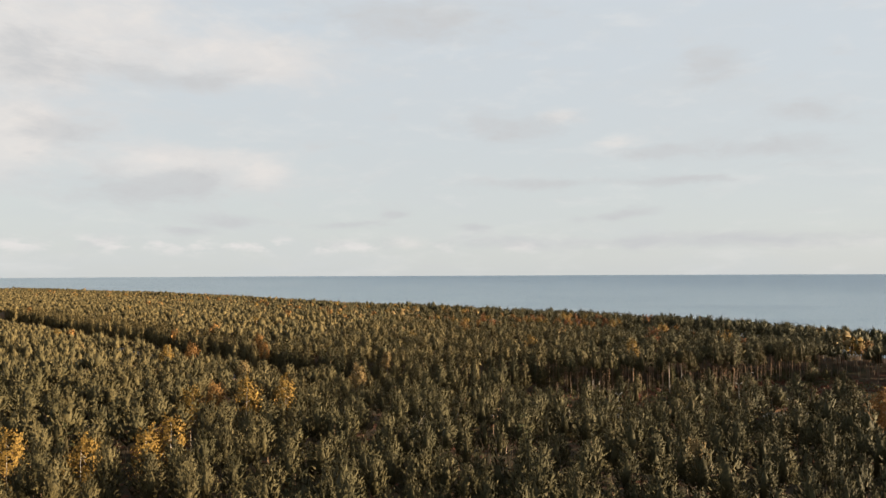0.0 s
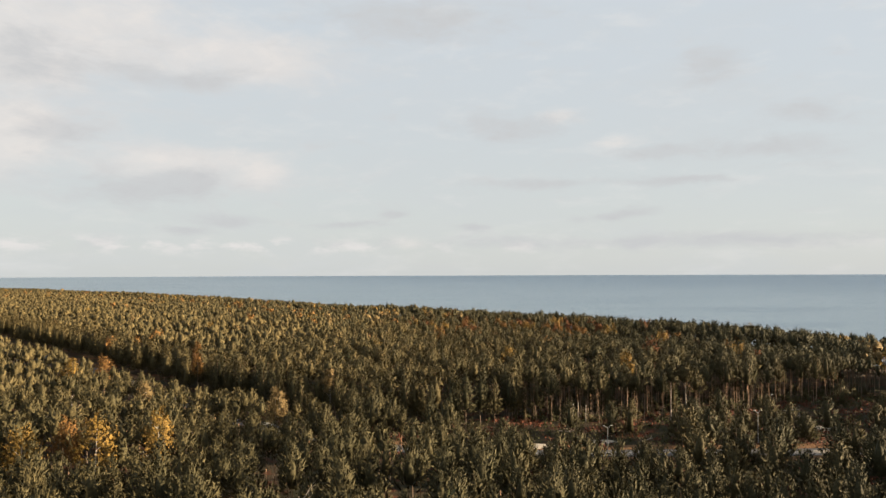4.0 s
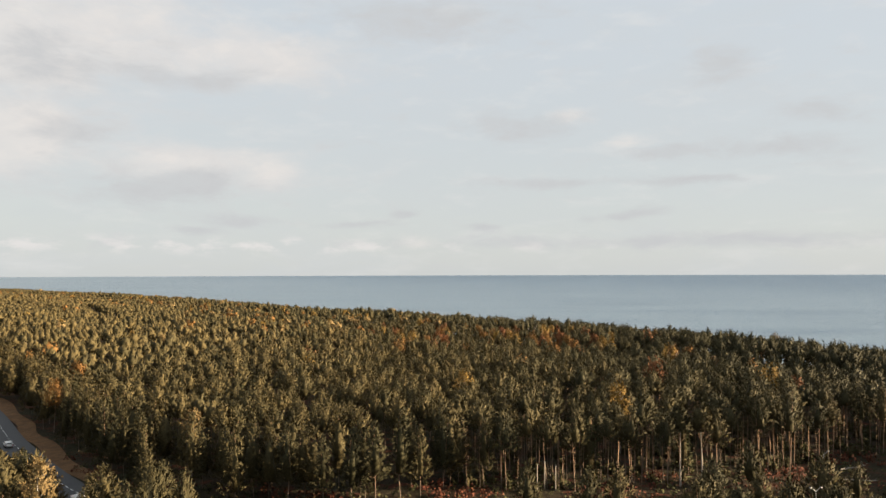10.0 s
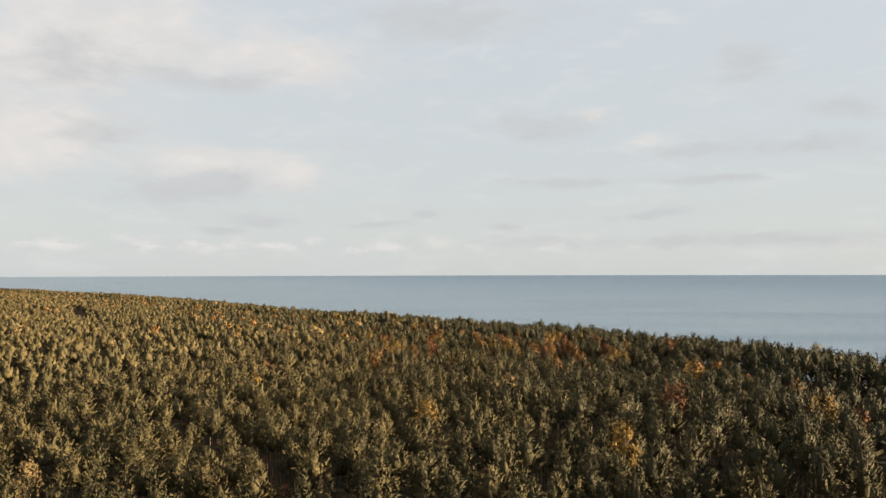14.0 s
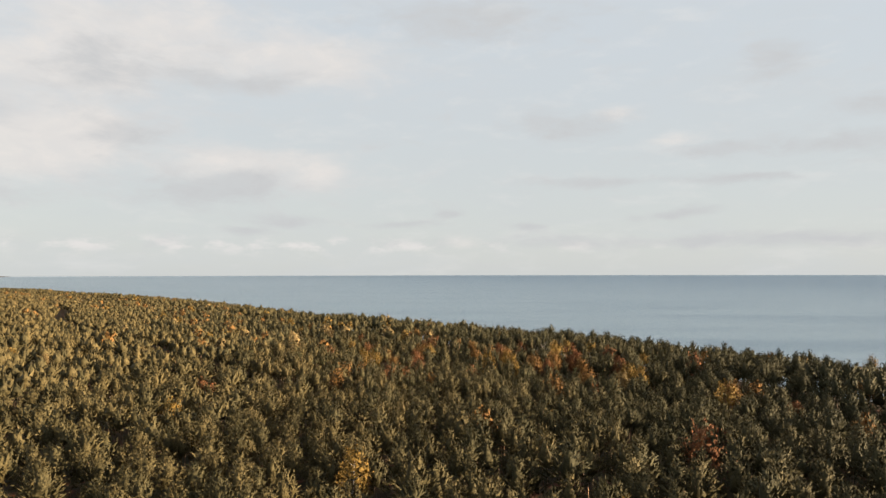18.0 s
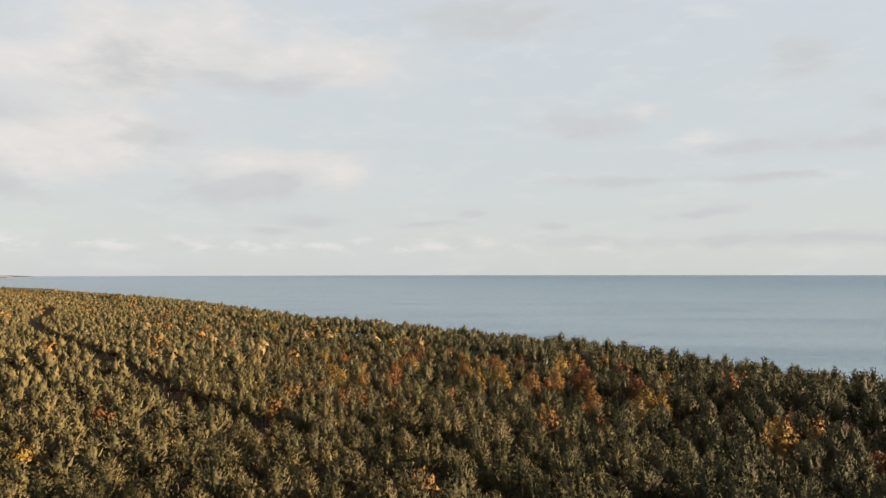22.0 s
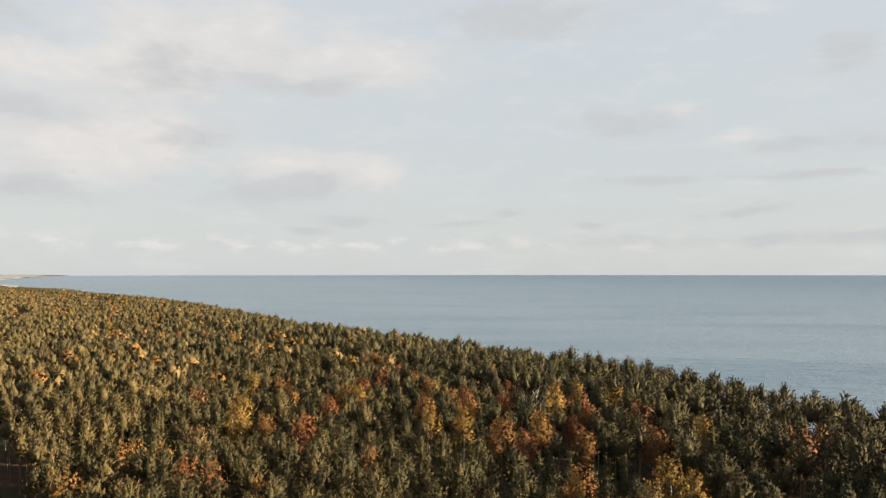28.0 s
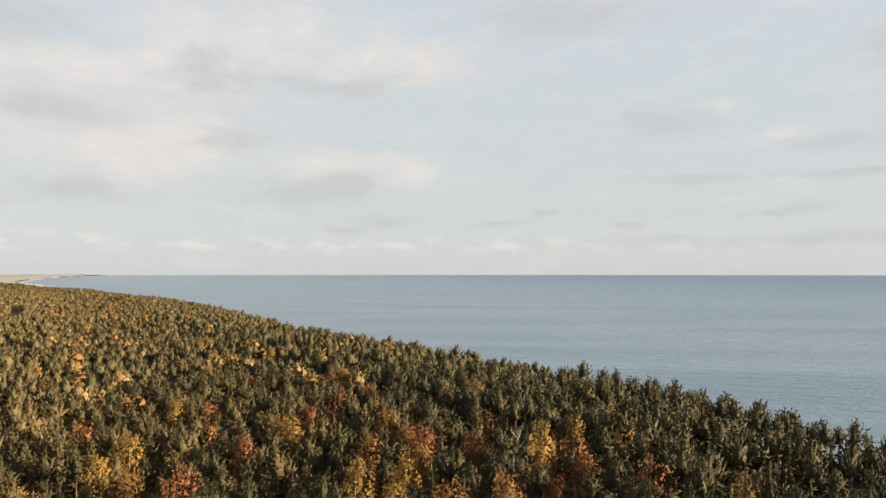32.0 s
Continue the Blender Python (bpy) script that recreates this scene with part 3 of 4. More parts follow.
def crown_spruce(rng, H, low, R, tufts, per, size, core=0.5, sides=6):
    """Drooping tiers on a pointed cone."""
    i = np.arange(tufts)
    h = 1 - ((i + 0.3) / tufts) ** 0.56
    a = i * 2.399 + rng.normal(0, 0.3, tufts)
    r = R * (1 - h) ** 0.88 * rng.uniform(0.6, 1.08, tufts) + 0.08
    out = np.column_stack([np.cos(a), np.sin(a), np.zeros(tufts)])
    tier = np.round(h * 14) / 14 + rng.normal(0, 0.008, tufts)
    c = out * r[:, None] + np.column_stack([np.zeros(tufts), np.zeros(tufts), low + (H - low) * tier - 0.25 * r])
    way = out * 0.9 + np.column_stack([np.zeros(tufts), np.zeros(tufts), 0.05 + 1.5 * np.clip(h - 0.88, 0, 1) * 8])
    pieces = [plumes(rng, c - 0.25 * size * out, way, size * 1.7, size * 0.34), shoots(rng, c, way, size, per, size * 0.42), heart(rng, H - 0.4, low, R * core, sides, "spruce")]
    return (*gather(pieces), 8 * sides)


def crown_broad(rng, H, low, R, tufts, per, size, lobes=18, core=0.30):
    """A soft oval crown of a birch or aspen: leafy lumps on ascending limbs, with gaps."""
    i = np.arange(lobes)
    lh = 0.06 + 0.90 * (i + 0.5) / lobes
    la = i * 2.399 + rng.normal(0, 0.4, lobes)
    lr = R * profile(lh, "broad") * rng.uniform(0.45, 0.85, lobes)
    mid = np.column_stack([np.cos(la) * lr, np.sin(la) * lr, low + (H - low) * lh])
    rise = np.column_stack([np.cos(la) * 0.45 * (1 - lh), np.sin(la) * 0.45 * (1 - lh), np.ones(lobes)]) + rng.normal(0, 0.12, (lobes, 3))
    rise /= np.linalg.norm(rise, axis=1)[:, None]
    lump = R * 0.36 * rng.uniform(0.75, 1.25, lobes) * math.sqrt(18.0 / lobes)
    w = np.arange(tufts) % lobes
    q = rng.normal(0, 1, (tufts, 3))
    q /= np.linalg.norm(q, axis=1)[:, None]
    q *= rng.uniform(0.45, 1.0, (tufts, 1))
    c = mid[w] + q * lump[w][:, None] + rise[w] * (q[:, 2] * lump[w] * 0.75)[:, None]
    way = q * 0.5 + rise[w] * 0.7
    return gather([shoots(rng, c, way, size * 1.5, per, size * 0.5, 0.36), lumps(rng, mid, lump * core)])


def trunk_shape(rng, H, r0, sides, segs, bend):
    b = rng.normal(0, bend, (2, 2))
    pts = [(b[0, 0] * math.sin(2 * u) + b[1, 0] * u * u, b[0, 1] * math.sin(2 * u) + b[1, 1] * u * u, H * u) for u in np.linspace(0, 1, segs + 1)]
    pts[0] = (pts[0][0], pts[0][1], -0.5)
    return tube(pts, [r0 * (1 - 0.86 * u) for u in np.linspace(0, 1, segs + 1)], sides)


def boughs(rng, low, H, R, count, r0, up):
    """Bare limbs that leave the stem."""
    out = []
    for i in range(count):
        a, z = rng.uniform(0, 6.28), low + (H - low) * (i + rng.uniform(0, 1)) / count
        ln = R * rng.uniform(0.55, 1.0) * (1.15 - 0.75 * (z - low) / max(H - low, 0.1))
        d = np.array([math.cos(a), math.sin(a), up])
        p0, p1 = np.array([0, 0, z]), np.array([0, 0, z]) + d * ln * 0.5
        p2 = p1 + (d + np.array([0, 0, 0.35]) + rng.normal(0, 0.2, 3)) * ln * 0.5
        out.append(tube([p0, p1, p2], [r0, r0 * 0.7, r0 * 0.2], 4))
    return out


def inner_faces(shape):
    """The faces of a crown's twiggy, shade-coloured heart, which come last."""
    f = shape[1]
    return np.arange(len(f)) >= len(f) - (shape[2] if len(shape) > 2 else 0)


# ---- where the trees stand ----
rng = np.random.default_rng(11)
# the edge of the tall stand towards the clearing and along the road's far side
CLEARING = along([(330, 352), (232, 342), (140, 303), (108, 287), (84, 277), (62, 273), (40, 273), (14, 264), (-15, 269), (-42, 286), (-72, 321), (-127, 388), (-242, 514), (-368, 648), (-608, 888)], 5)
NEAR_EDGE = along([(330, 120), (160, 138), (85, 158), (56, 176), (36, 190), (14, 210), (-12, 236), (-40, 252), (-64, 270), (-108, 314), (-160, 376), (-268, 493), (-398, 624), (-638, 864)], 5)
YELLOW_TREES = [(-63, 130), (-55, 137), (-55, 149), (-73, 124), (-49, 183), (-63, 184), (-42, 194), (-114, 303), (79, 307), (40, 334), (-204, 388), (109, 454), (106, 459), (-124, 487), (69, 492), (16, 497), (60, 503), (120, 504), (67, 507), (210, 515), (8, 517), (88, 534), (33, 538), (94, 543), (-4, 553), (65, 594), (-226, 609), (-49, 629), (-26, 655), (-69, 677), (-196, 769), (-203, 839), (-307, 888), (-204, 982)]
ORANGE_TREES = [(103, 173), (-61, 197), (-106, 310), (183, 317), (-82, 337), (-94, 374), (204, 380), (130, 430), (92, 455), (94, 486), (77, 493), (24, 494), (85, 498), (67, 517), (54, 529), (60, 536), (29, 541), (52, 547), (7, 551), (-257, 563), (101, 573), (20, 610), (-49, 653), (-112, 705), (-188, 786), (-306, 1021)]
RED_TREES = [(139, 409), (108, 488), (82, 488), (92, 506), (96, 521), (29, 524), (64, 531), (74, 537), (30, 556), (32, 595), (-9, 603), (17, 606)]
TAN_TREES = [(45, 131), (-27, 232), (-69, 254), (-22, 284), (-170, 344), (102, 447), (-107, 481), (-87, 519), (14, 604), (-27, 609), (5, 618), (-48, 685)]
SPRUCE_TREES = [(71, 509, 0.86), (77, 506, 0.80), (98, 485, 0.74), (101, 478, 0.72), (91, 480, 0.75), (85, 482, 0.78), (47, 530, 0.95), (108, 476, 0.7), (95, 474, 0.76), (88, 473, 0.74), (115, 480, 0.72), (66, 484, 0.8)]


def edge_y(x, line):
    o = np.argsort(line[:, 0])
    return np.interp(x, line[o, 0], line[o, 1])


def in_open(x, y):
    """Clearing and road corridor: no closed stand here."""
    return (y < edge_y(x, CLEARING)) & (y > edge_y(x, NEAR_EDGE)) & (x > -630) & (x < 178)


def flight_range(x, y):
    """How near the flight line comes while the place is still ahead."""
    fx = 0.255 * np.clip(y - 95, 0, 387)
    cy = np.clip(y - np.maximum(95, np.abs(x - fx) / 0.62), 0, 387)
    r = np.hypot(x - 0.253 * cy, y - cy)
    beside = (x > 0.62 * y + 25) | (x < -0.66 * y - 60) | (y < 45)
    return np.where(beside & (r < 440), 440, r)


def ride_y(x):
    o = np.argsort(RIDE[:, 0])
    return np.interp(x, RIDE[o, 0], RIDE[o, 1])


def stand_of(x, y, s):
    """0: young pines south-west of the road, 1: stand below the start, 2: tall stand, 3: dense pole stand beyond the ride, 4: shore belt."""
    south = y < edge_y(x, NEAR_EDGE) + 1
    out = np.where(south, np.where((x < -15) & (y > 150), 0, 1), np.where(y < ride_y(x), 2, 3))
    return np.where(s < 75, 4, out)


# stand, range from and to, spacing, width and height of its trees
STANDS = ((0, 0, 430, 5.2, 0.93, 1.02), (1, 0, 430, 5.6, 0.82, 1.05), (2, 0, 430, 5.6, 1.03, 0.97), (3, 0, 430, 4.6, 0.80, 0.86), (4, 0, 430, 5.1, 0.95, 0.99),
          (0, 430, 800, 4.9, 0.84, 0.92), (1, 430, 9000, 5.6, 0.95, 1.0), (2, 430, 9000, 5.3, 0.92, 0.97), (3, 430, 800, 4.7, 0.82, 0.88), (3, 800, 9000, 6.0, 1.0, 0.86),
          (0, 800, 9000, 6.0, 1.0, 0.9), (4, 430, 9000, 5.3, 1.0, 0.97))
rows = []
for stand, lo, hi, step, wide, high in STANDS:
    ax, ay = np.meshgrid(np.arange(-1250, 470, step), np.arange(-75, 1650, step))
    ax, ay = (ax + rng.uniform(-0.47, 0.47, ax.shape) * step).ravel(), (ay + rng.uniform(-0.47, 0.47, ay.shape) * step).ravel()
    ok = (ax > -0.66 * np.maximum(ay, 0) - 150) & (ax > -0.93 * (ay - 387) - 560) & (ax < 0.62 * np.maximum(ay, 0) + 230)
    ax, ay = ax[ok], ay[ok]
    r = flight_range(ax, ay)
    ok = (r >= lo) & (r < hi)
    ax, ay = ax[ok], ay[ok]
    s = inland(ax, ay)
    ok = (s > 2) & (stand_of(ax, ay, s) == stand)
    ax, ay = ax[ok], ay[ok]
    rows.append(np.column_stack([ax, ay, np.full(len(ax), wide / high), np.full(len(ax), high)]))
gx, gy, broad, high = np.vstack(rows).T
shore = inland(gx, gy)
keep = ~in_open(gx, gy) & (line_distance(gx, gy, ROAD) > 6.5) & (line_distance(gx, gy, RIDE) > np.where(gx > 20, 3.0, 5.2))
thin = np.sin(gx * 0.11 + 3 * np.sin(gy * 0.031)) * np.sin(gy * 0.097 + 2 * np.sin(gx * 0.027))
hollow = np.sin(gx * 0.29 + 2.5 * np.sin(gy * 0.11)) * np.sin(gy * 0.27 + 2.2 * np.sin(gx * 0.14) + 2.0)
keep &= (rng.uniform(0, 1, len(gx)) > np.where(gy < 195, 0.10, 0.03) + 0.14 * np.clip(thin, 0, 1) + np.where(gy < 195, 1.1, 0.55) * np.clip(hollow - 0.45, 0, 1)) | (shore < 30)
# a gap round the dead tree
keep &= np.hypot((gx - 7) / 8.0, (gy - 133) / 7.0) > 1
# an open lane in the young stand, through which the van shows
keep &= line_distance(gx, gy, np.array([(-37.0, 263.0), (-14.0, 214.0)])) > 2.5
for tx, ty in YELLOW_TREES + ORANGE_TREES + RED_TREES + TAN_TREES + [p[:2] for p in SPRUCE_TREES]:
    side, wide, deep = (2.6, 7.0, 9.0) if ty < 240 else (0.6, 3.9, 6.0)
    keep &= ((gx - tx - side) / wide) ** 2 + ((gy - ty + 0.55 * deep) / deep) ** 2 > 1
mixed = np.hypot((gx - 70) / 1.5, gy - 512) < 40
keep &= ~mixed | (rng.uniform(0, 1, len(gx)) > 0.16)
gx, gy, shore, broad, high = gx[keep], gy[keep], shore[keep], broad[keep], high[keep]
near = flight_range(gx, gy)
clump = np.sin(gx * 0.37 + 2.1 * np.sin(gy * 0.13)) * np.sin(gy * 0.33 + 1.7 * np.sin(gx * 0.17) + 1.0)
wave = 0.5 + 0.5 * np.sin(gx * 0.013 + 2) * np.cos(gy * 0.011 - 1)
tall = np.clip(rng.normal(1.0, 0.065, len(gx)), 0.80, 1.14) * (0.95 + 0.10 * wave) * (1 + 0.065 * clump) * high * (0.92 + 0.08 * np.clip(shore / 60, 0, 1)) * (1 - 0.13 * np.clip((gy - 1150) / 300, 0, 1))
broad = broad * rng.uniform(0.88, 1.16, len(gx))
back = edge_y(gx, NEAR_EDGE) - gy
young = (back > -2) & (gx < -15)
tall = np.where(young, tall * (0.82 + 0.18 * np.clip((back - 25) / 60, 0, 1)), tall)
gz = ground_z(gx, gy)
spin = rng.uniform(0, 6.28, len(gx))
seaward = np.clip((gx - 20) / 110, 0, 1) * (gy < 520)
# random tints plus painted light: darker, greener seaward and south, paler inland
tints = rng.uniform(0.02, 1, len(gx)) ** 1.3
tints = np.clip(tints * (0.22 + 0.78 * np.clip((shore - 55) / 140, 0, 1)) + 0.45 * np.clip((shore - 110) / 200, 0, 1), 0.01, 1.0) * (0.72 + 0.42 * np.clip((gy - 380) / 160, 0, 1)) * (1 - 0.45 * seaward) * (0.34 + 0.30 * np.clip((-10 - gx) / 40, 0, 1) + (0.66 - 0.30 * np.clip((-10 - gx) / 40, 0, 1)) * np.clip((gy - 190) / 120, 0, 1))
# distance haze painted into the tint: paler crowns far ahead
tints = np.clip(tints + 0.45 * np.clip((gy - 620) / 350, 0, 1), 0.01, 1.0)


def lay(shapes, idx, pick):
    """Join shapes (verts, faces) at the places idx; pick chooses the shape."""
    V, F, T, I, N, n = [], [], [], [], [], 0
    for s, shape in enumerate(shapes):
        v = shape[0]
        f, nv = crown_normals(v, shape[1])
        w = idx[pick[idx] == s]
        if not len(w):
            continue
        c, sn, sc = np.cos(spin[w])[:, None], np.sin(spin[w])[:, None], tall[w][:, None]
        wd = sc * broad[w][:, None] if len(broad) == len(gx) else sc
        x = (v[None, :, 0] * c - v[None, :, 1] * sn) * wd + gx[w][:, None]
        y = (v[None, :, 0] * sn + v[None, :, 1] * c) * wd + gy[w][:, None]
        z = v[None, :, 2] * sc + gz[w][:, None]
        V.append(np.stack([x, y, z], -1).reshape(-1, 3))
        F.append((f[None] + (np.arange(len(w)) * len(v))[:, None, None]).reshape(-1, f.shape[1]) + n)
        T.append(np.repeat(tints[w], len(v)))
        N.append(np.stack([nv[None, :, 0] * c - nv[None, :, 1] * sn, nv[None, :, 0] * sn + nv[None, :, 1] * c, nv[None, :, 2] + 0 * c], -1).reshape(-1, 3))
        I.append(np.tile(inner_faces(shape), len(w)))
        n += len(w) * len(v)
    return np.vstack(V), np.vstack(F), np.concatenate(T), np.concatenate(I), np.vstack(N)


# trees that stand singly as things: along the clearing's and the road's edge, and the nearest stretches
d_clear = line_distance(gx, gy, CLEARING)
edge_row = (d_clear < 6.5) & (gx > -80) & (gx < 160)
edge_west = edge_row & (gx < 46)
grove = (np.hypot((gx - 70) / 1.3, gy - 490) < 52) & (rng.uniform(0, 1, len(gx)) < 0.10)
start = (np.hypot(gx - 5, gy - 118) < 40) & (rng.uniform(0, 1, len(gx)) < 0.08)
single = edge_row | grove | start
spruce_place = ((np.hypot((gx - 60) / 1.6, gy - 505) < 55) & (rng.uniform(0, 1, len(gx)) < 0.27)) | ((shore < 28) & (rng.uniform(0, 1, len(gx)) < 0.15)) | (rng.uniform(0, 1, len(gx)) < 0.012)

shape_rng = np.random.default_rng(5)
SIZES = ((16.8, 11.7, 3.4), (17.3, 12.1, 3.2), (16.1, 10.9, 3.5), (16.6, 11.6, 3.25), (17.6, 12.4, 3.35), (15.8, 10.8, 3.1), (17.0, 11.6, 3.7), (16.4, 11.3, 3.2))
HIGH = [crown_pine(shape_rng, h, lo - 0.5, r, 74, 7, 0.54, 0.34, 6, (0.03, 0.3, 0.65), wide=0.21) for h, lo, r in SIZES]
BARE = [crown_pine(shape_rng, h, lo - 0.6, r * 0.95, 58, 7, 0.55, 0.42, 6, wide=0.21) for h, lo, r in SIZES]
WALL = [crown_pine(shape_rng, h, 4.2, r * 1.02, 70, 7, 0.75, 0.55, 6) for h, lo, r in SIZES]
MID = [crown_pine(shape_rng, h, lo, r, 34, 3, 0.80, 0.48, 6, (0.03, 0.35, 0.7), wide=0.24) for h, lo, r in SIZES]
LOW = [crown_pine(shape_rng, h, lo + 0.6, r, 18, 0, 1.25, 0.58, 5, (0.05, 0.4, 0.75), 0.28) for h, lo, r in SIZES]
FAR = [crown_pine(shape_rng, h, lo + 1.0, r, 9, 0, 1.7, 0.68, 4, (0.05, 0.55), 0.36) for h, lo, r in SIZES]
REMOTE = [crown_pine(shape_rng, h, lo + 1.4, r, 5, 0, 2.0, 0.76, 3, (0.1, 0.5), 0.38) for h, lo, r in SIZES]
BROAD = [crown_broad(shape_rng, h, h * 0.56, 3.9, 180, 4, 0.30) for h in (15.5, 16.5, 17.0)]
BROAD_F = [crown_broad(shape_rng, h, h * 0.58, 3.9, 30, 3, 0.56, 10, 0.62) for h in (15.5, 16.5, 17.0)]
SPR_H = [crown_spruce(shape_rng, h, 2.5, r, 64, 3, 0.72, 0.6) for h, r in ((16.5, 2.8), (15.0, 2.5), (17.3, 3.0))]
SPR_F = [crown_spruce(shape_rng, h, 6.0, r, 12, 1, 1.3, 0.7) for h, r in ((15.3, 2.2), (16.2, 2.4))]
pick = rng.integers(0, 1000, len(gx))
bare = (gx > 44) & (gx < 190) & (gy > 272) & (gy < 350)
rim = (d_clear < 15) & (gx <= 40) & (gx > -420)
levels = [(WALL, rim), (BARE, bare), (HIGH, (near < 130) & ~bare & ~rim), (MID, (near >= 130) & (near < 260) & ~bare & ~rim), (LOW, (near >= 260) & (near < 430) & ~rim), (FAR, (near >= 430) & (near < 780) & ~rim), (REMOTE, near >= 780)]
far = near >= 330
# self-sown birches, aspens and rowans, most of them in the belt behind the shore
belt = 0.0010 + 0.004 * (gy > 400) + 0.036 * np.exp(-((shore - 120) / 70) ** 2) * (gy > 330)
draw = rng.uniform(0, 1, len(gx))
autumn = (draw < belt) & ~single & ~spruce_place
bulk = ~single & ~spruce_place & ~autumn


def stuff(name, arrays, mat, label, category):
    v, f, t, inner, n = arrays
    leafy = "trunk" not in name
    return tagged(new(name, mesh_from(name, v, f, mat, True, t, inner if leafy else None, n if leafy else None)), label, category, kind="stuff")


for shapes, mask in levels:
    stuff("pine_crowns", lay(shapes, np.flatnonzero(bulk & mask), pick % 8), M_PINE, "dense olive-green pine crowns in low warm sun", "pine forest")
for frac, mat, word in ((0, M_YELLOW, "yellow birch"), (1, M_ORANGE, "orange aspen"), (2, M_RED, "russet rowan")):
    hue = autumn & ((pick // 8) % 3 == frac)
    stuff("autumn_crowns", lay(BROAD, np.flatnonzero(hue & (near < 210)), pick % 3), mat, word + " crowns scattered among the pines", "autumn trees")
for frac, mat, word in ((0, M_YELLOW, "yellow birch"), (1, M_TAN, "tan birch"), (2, M_ORANGE, "orange aspen")):
    hue = autumn & ((pick // 8) % 3 == frac)
    stuff("autumn_crowns", lay(BROAD_F, np.flatnonzero(hue & (near >= 210)), pick % 3), mat, word + " crowns scattered far off among the pines", "autumn trees")
stuff("spruce_crowns", lay(SPR_H, np.flatnonzero(~single & spruce_place & ~far), pick % 3), M_SPRUCE, "dark green pointed spruces among the pines", "spruce forest")
stuff("spruce_crowns", lay(SPR_F, np.flatnonzero(~single & spruce_place & far), pick % 2), M_SPRUCE, "dark green pointed spruces along the shore", "spruce forest")
# woods of the far coast
hx, hy = np.meshgrid(np.arange(-3600, -700, 30.0), np.arange(1500, 4300, 30.0))
hx, hy = (hx + rng.uniform(-6, 6, hx.shape)).ravel(), (hy + rng.uniform(-6, 6, hy.shape)).ravel()
hs = inland(hx, hy)
ok = (hs > 3) & (hs < 900) & (hy < 2350) & (hx > -0.98 * (hy - 387) - 160) & ((hx < -1150) | (hy > 1640))
gx, gy, gz = np.r_[gx, hx[ok]], np.r_[gy, hy[ok]], np.r_[gz, ground_z(hx[ok], hy[ok])]
more = len(gx) - len(tall)
tall, spin, tints, pick = (np.r_[tall, rng.normal(0.95, 0.12, more)], np.r_[spin, rng.uniform(0, 6.28, more)], np.r_[tints, rng.uniform(0, 1, more)], np.r_[pick, rng.integers(0, 1000, more)])
keep_broad, broad = broad, np.zeros(0)
HUGE = [crown_pine(shape_rng, 5.0, 0.5, 10.0, 4, 0, 2.5, 0.95, 4) for _ in range(8)]
stuff("far_woods", lay(HUGE, np.arange(len(gx) - more, len(gx)), pick % 8), M_PINE, "hazy woods along the far curve of the coast", "forest")
broad = keep_broad
gx, gy, gz, tall, spin, tints, pick = (a[:-more] for a in (gx, gy, gz, tall, spin, tints, pick))
TRUNKS = [trunk_shape(shape_rng, h, 0.125, 4, 2, 0.25) for h in (14.5, 13.8, 15.2)]
stuff("pine_trunks", lay(TRUNKS, np.flatnonzero(~single & ~far), pick % 3), M_BARK, "slender orange-brown pine trunks inside the stand", "tree trunks")


# many thin poles between the crowned trees of the tall stand
px, py = rng.uniform(38, 150, 440), rng.uniform(270, 335, 440)
ok = (py > edge_y(px, CLEARING) + 0.5)
keepers = gx, gy, gz, tall, spin, tints
gx, gy = px[ok], py[ok]
gz, tall, spin, tints = ground_z(gx, gy), rng.uniform(0.62, 1.02, len(gx)), rng.uniform(0, 6.28, len(gx)), rng.uniform(0, 1, len(gx))
POLES = [trunk_shape(shape_rng, 13.5, r, 4, 3, 0.14) for r in (0.06, 0.075, 0.095)]
stuff("pine_trunks", lay(POLES, np.arange(len(gx)), np.arange(len(gx)) % 3), M_BARK, "many thin straight pine poles in the dense stand", "tree trunks")
gx, gy, gz, tall, spin, tints = keepers


# ---- trees as single things ----
def tree_thing(name, crown, trunk, limbs, leaf_mat, bark_mat, label, category, group):
    ob = tagged(new(name), label, category, group)
    ob.empty_display_size = 0.5
    part("trunk", mesh_from("trunk", *trunk, bark_mat, True), ob)
    if crown is not None:
        f, n = crown_normals(*crown[:2])
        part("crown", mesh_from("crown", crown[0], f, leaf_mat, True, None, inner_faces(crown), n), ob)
    for l in limbs:
        part("limb", mesh_from("limb", *l, bark_mat, True), ob)
    return ob


def scatter(variants, places):
    """Each variant's first tree stands at its first place; the rest are copies."""
    used = set()
    for i, (x, y, z, s, a) in enumerate(places):
        v = i % len(variants)
        m = pose(x, y, z, 0, 0, a) @ Matrix.Diagonal((s, s, s, 1))
        if v in used:
            copy_thing(variants[v], m).scale = (s, s, s)
        else:
            used.add(v)
            variants[v].matrix_basis = m


tr = np.random.default_rng(23)


def pine_variants(n, group, label, heights, lows, radius, count, size, limbs=4):
    out = []
    for i in range(n):
        h, lo, r = tr.uniform(*heights), tr.uniform(*lows), tr.uniform(*radius)
        out.append(tree_thing("pine_tree", crown_pine(tr, h, lo, r, int(count * 0.95), 8, size * 1.22, 0.34, 6, (0.03, 0.3, 0.65), wide=0.21), trunk_shape(tr, h * 0.95, tr.uniform(0.10, 0.145), 7, 6, 0.35),
                              boughs(tr, lo * 0.72, lo + 2.0, r * 0.9, limbs, 0.055, 0.25), M_PINE, M_BARK, label, "pine tree", group))
    return out


def places_of(mask):
    w = np.flatnonzero(mask)
    return [(gx[i], gy[i], gz[i], tall[i], math.degrees(spin[i])) for i in w]


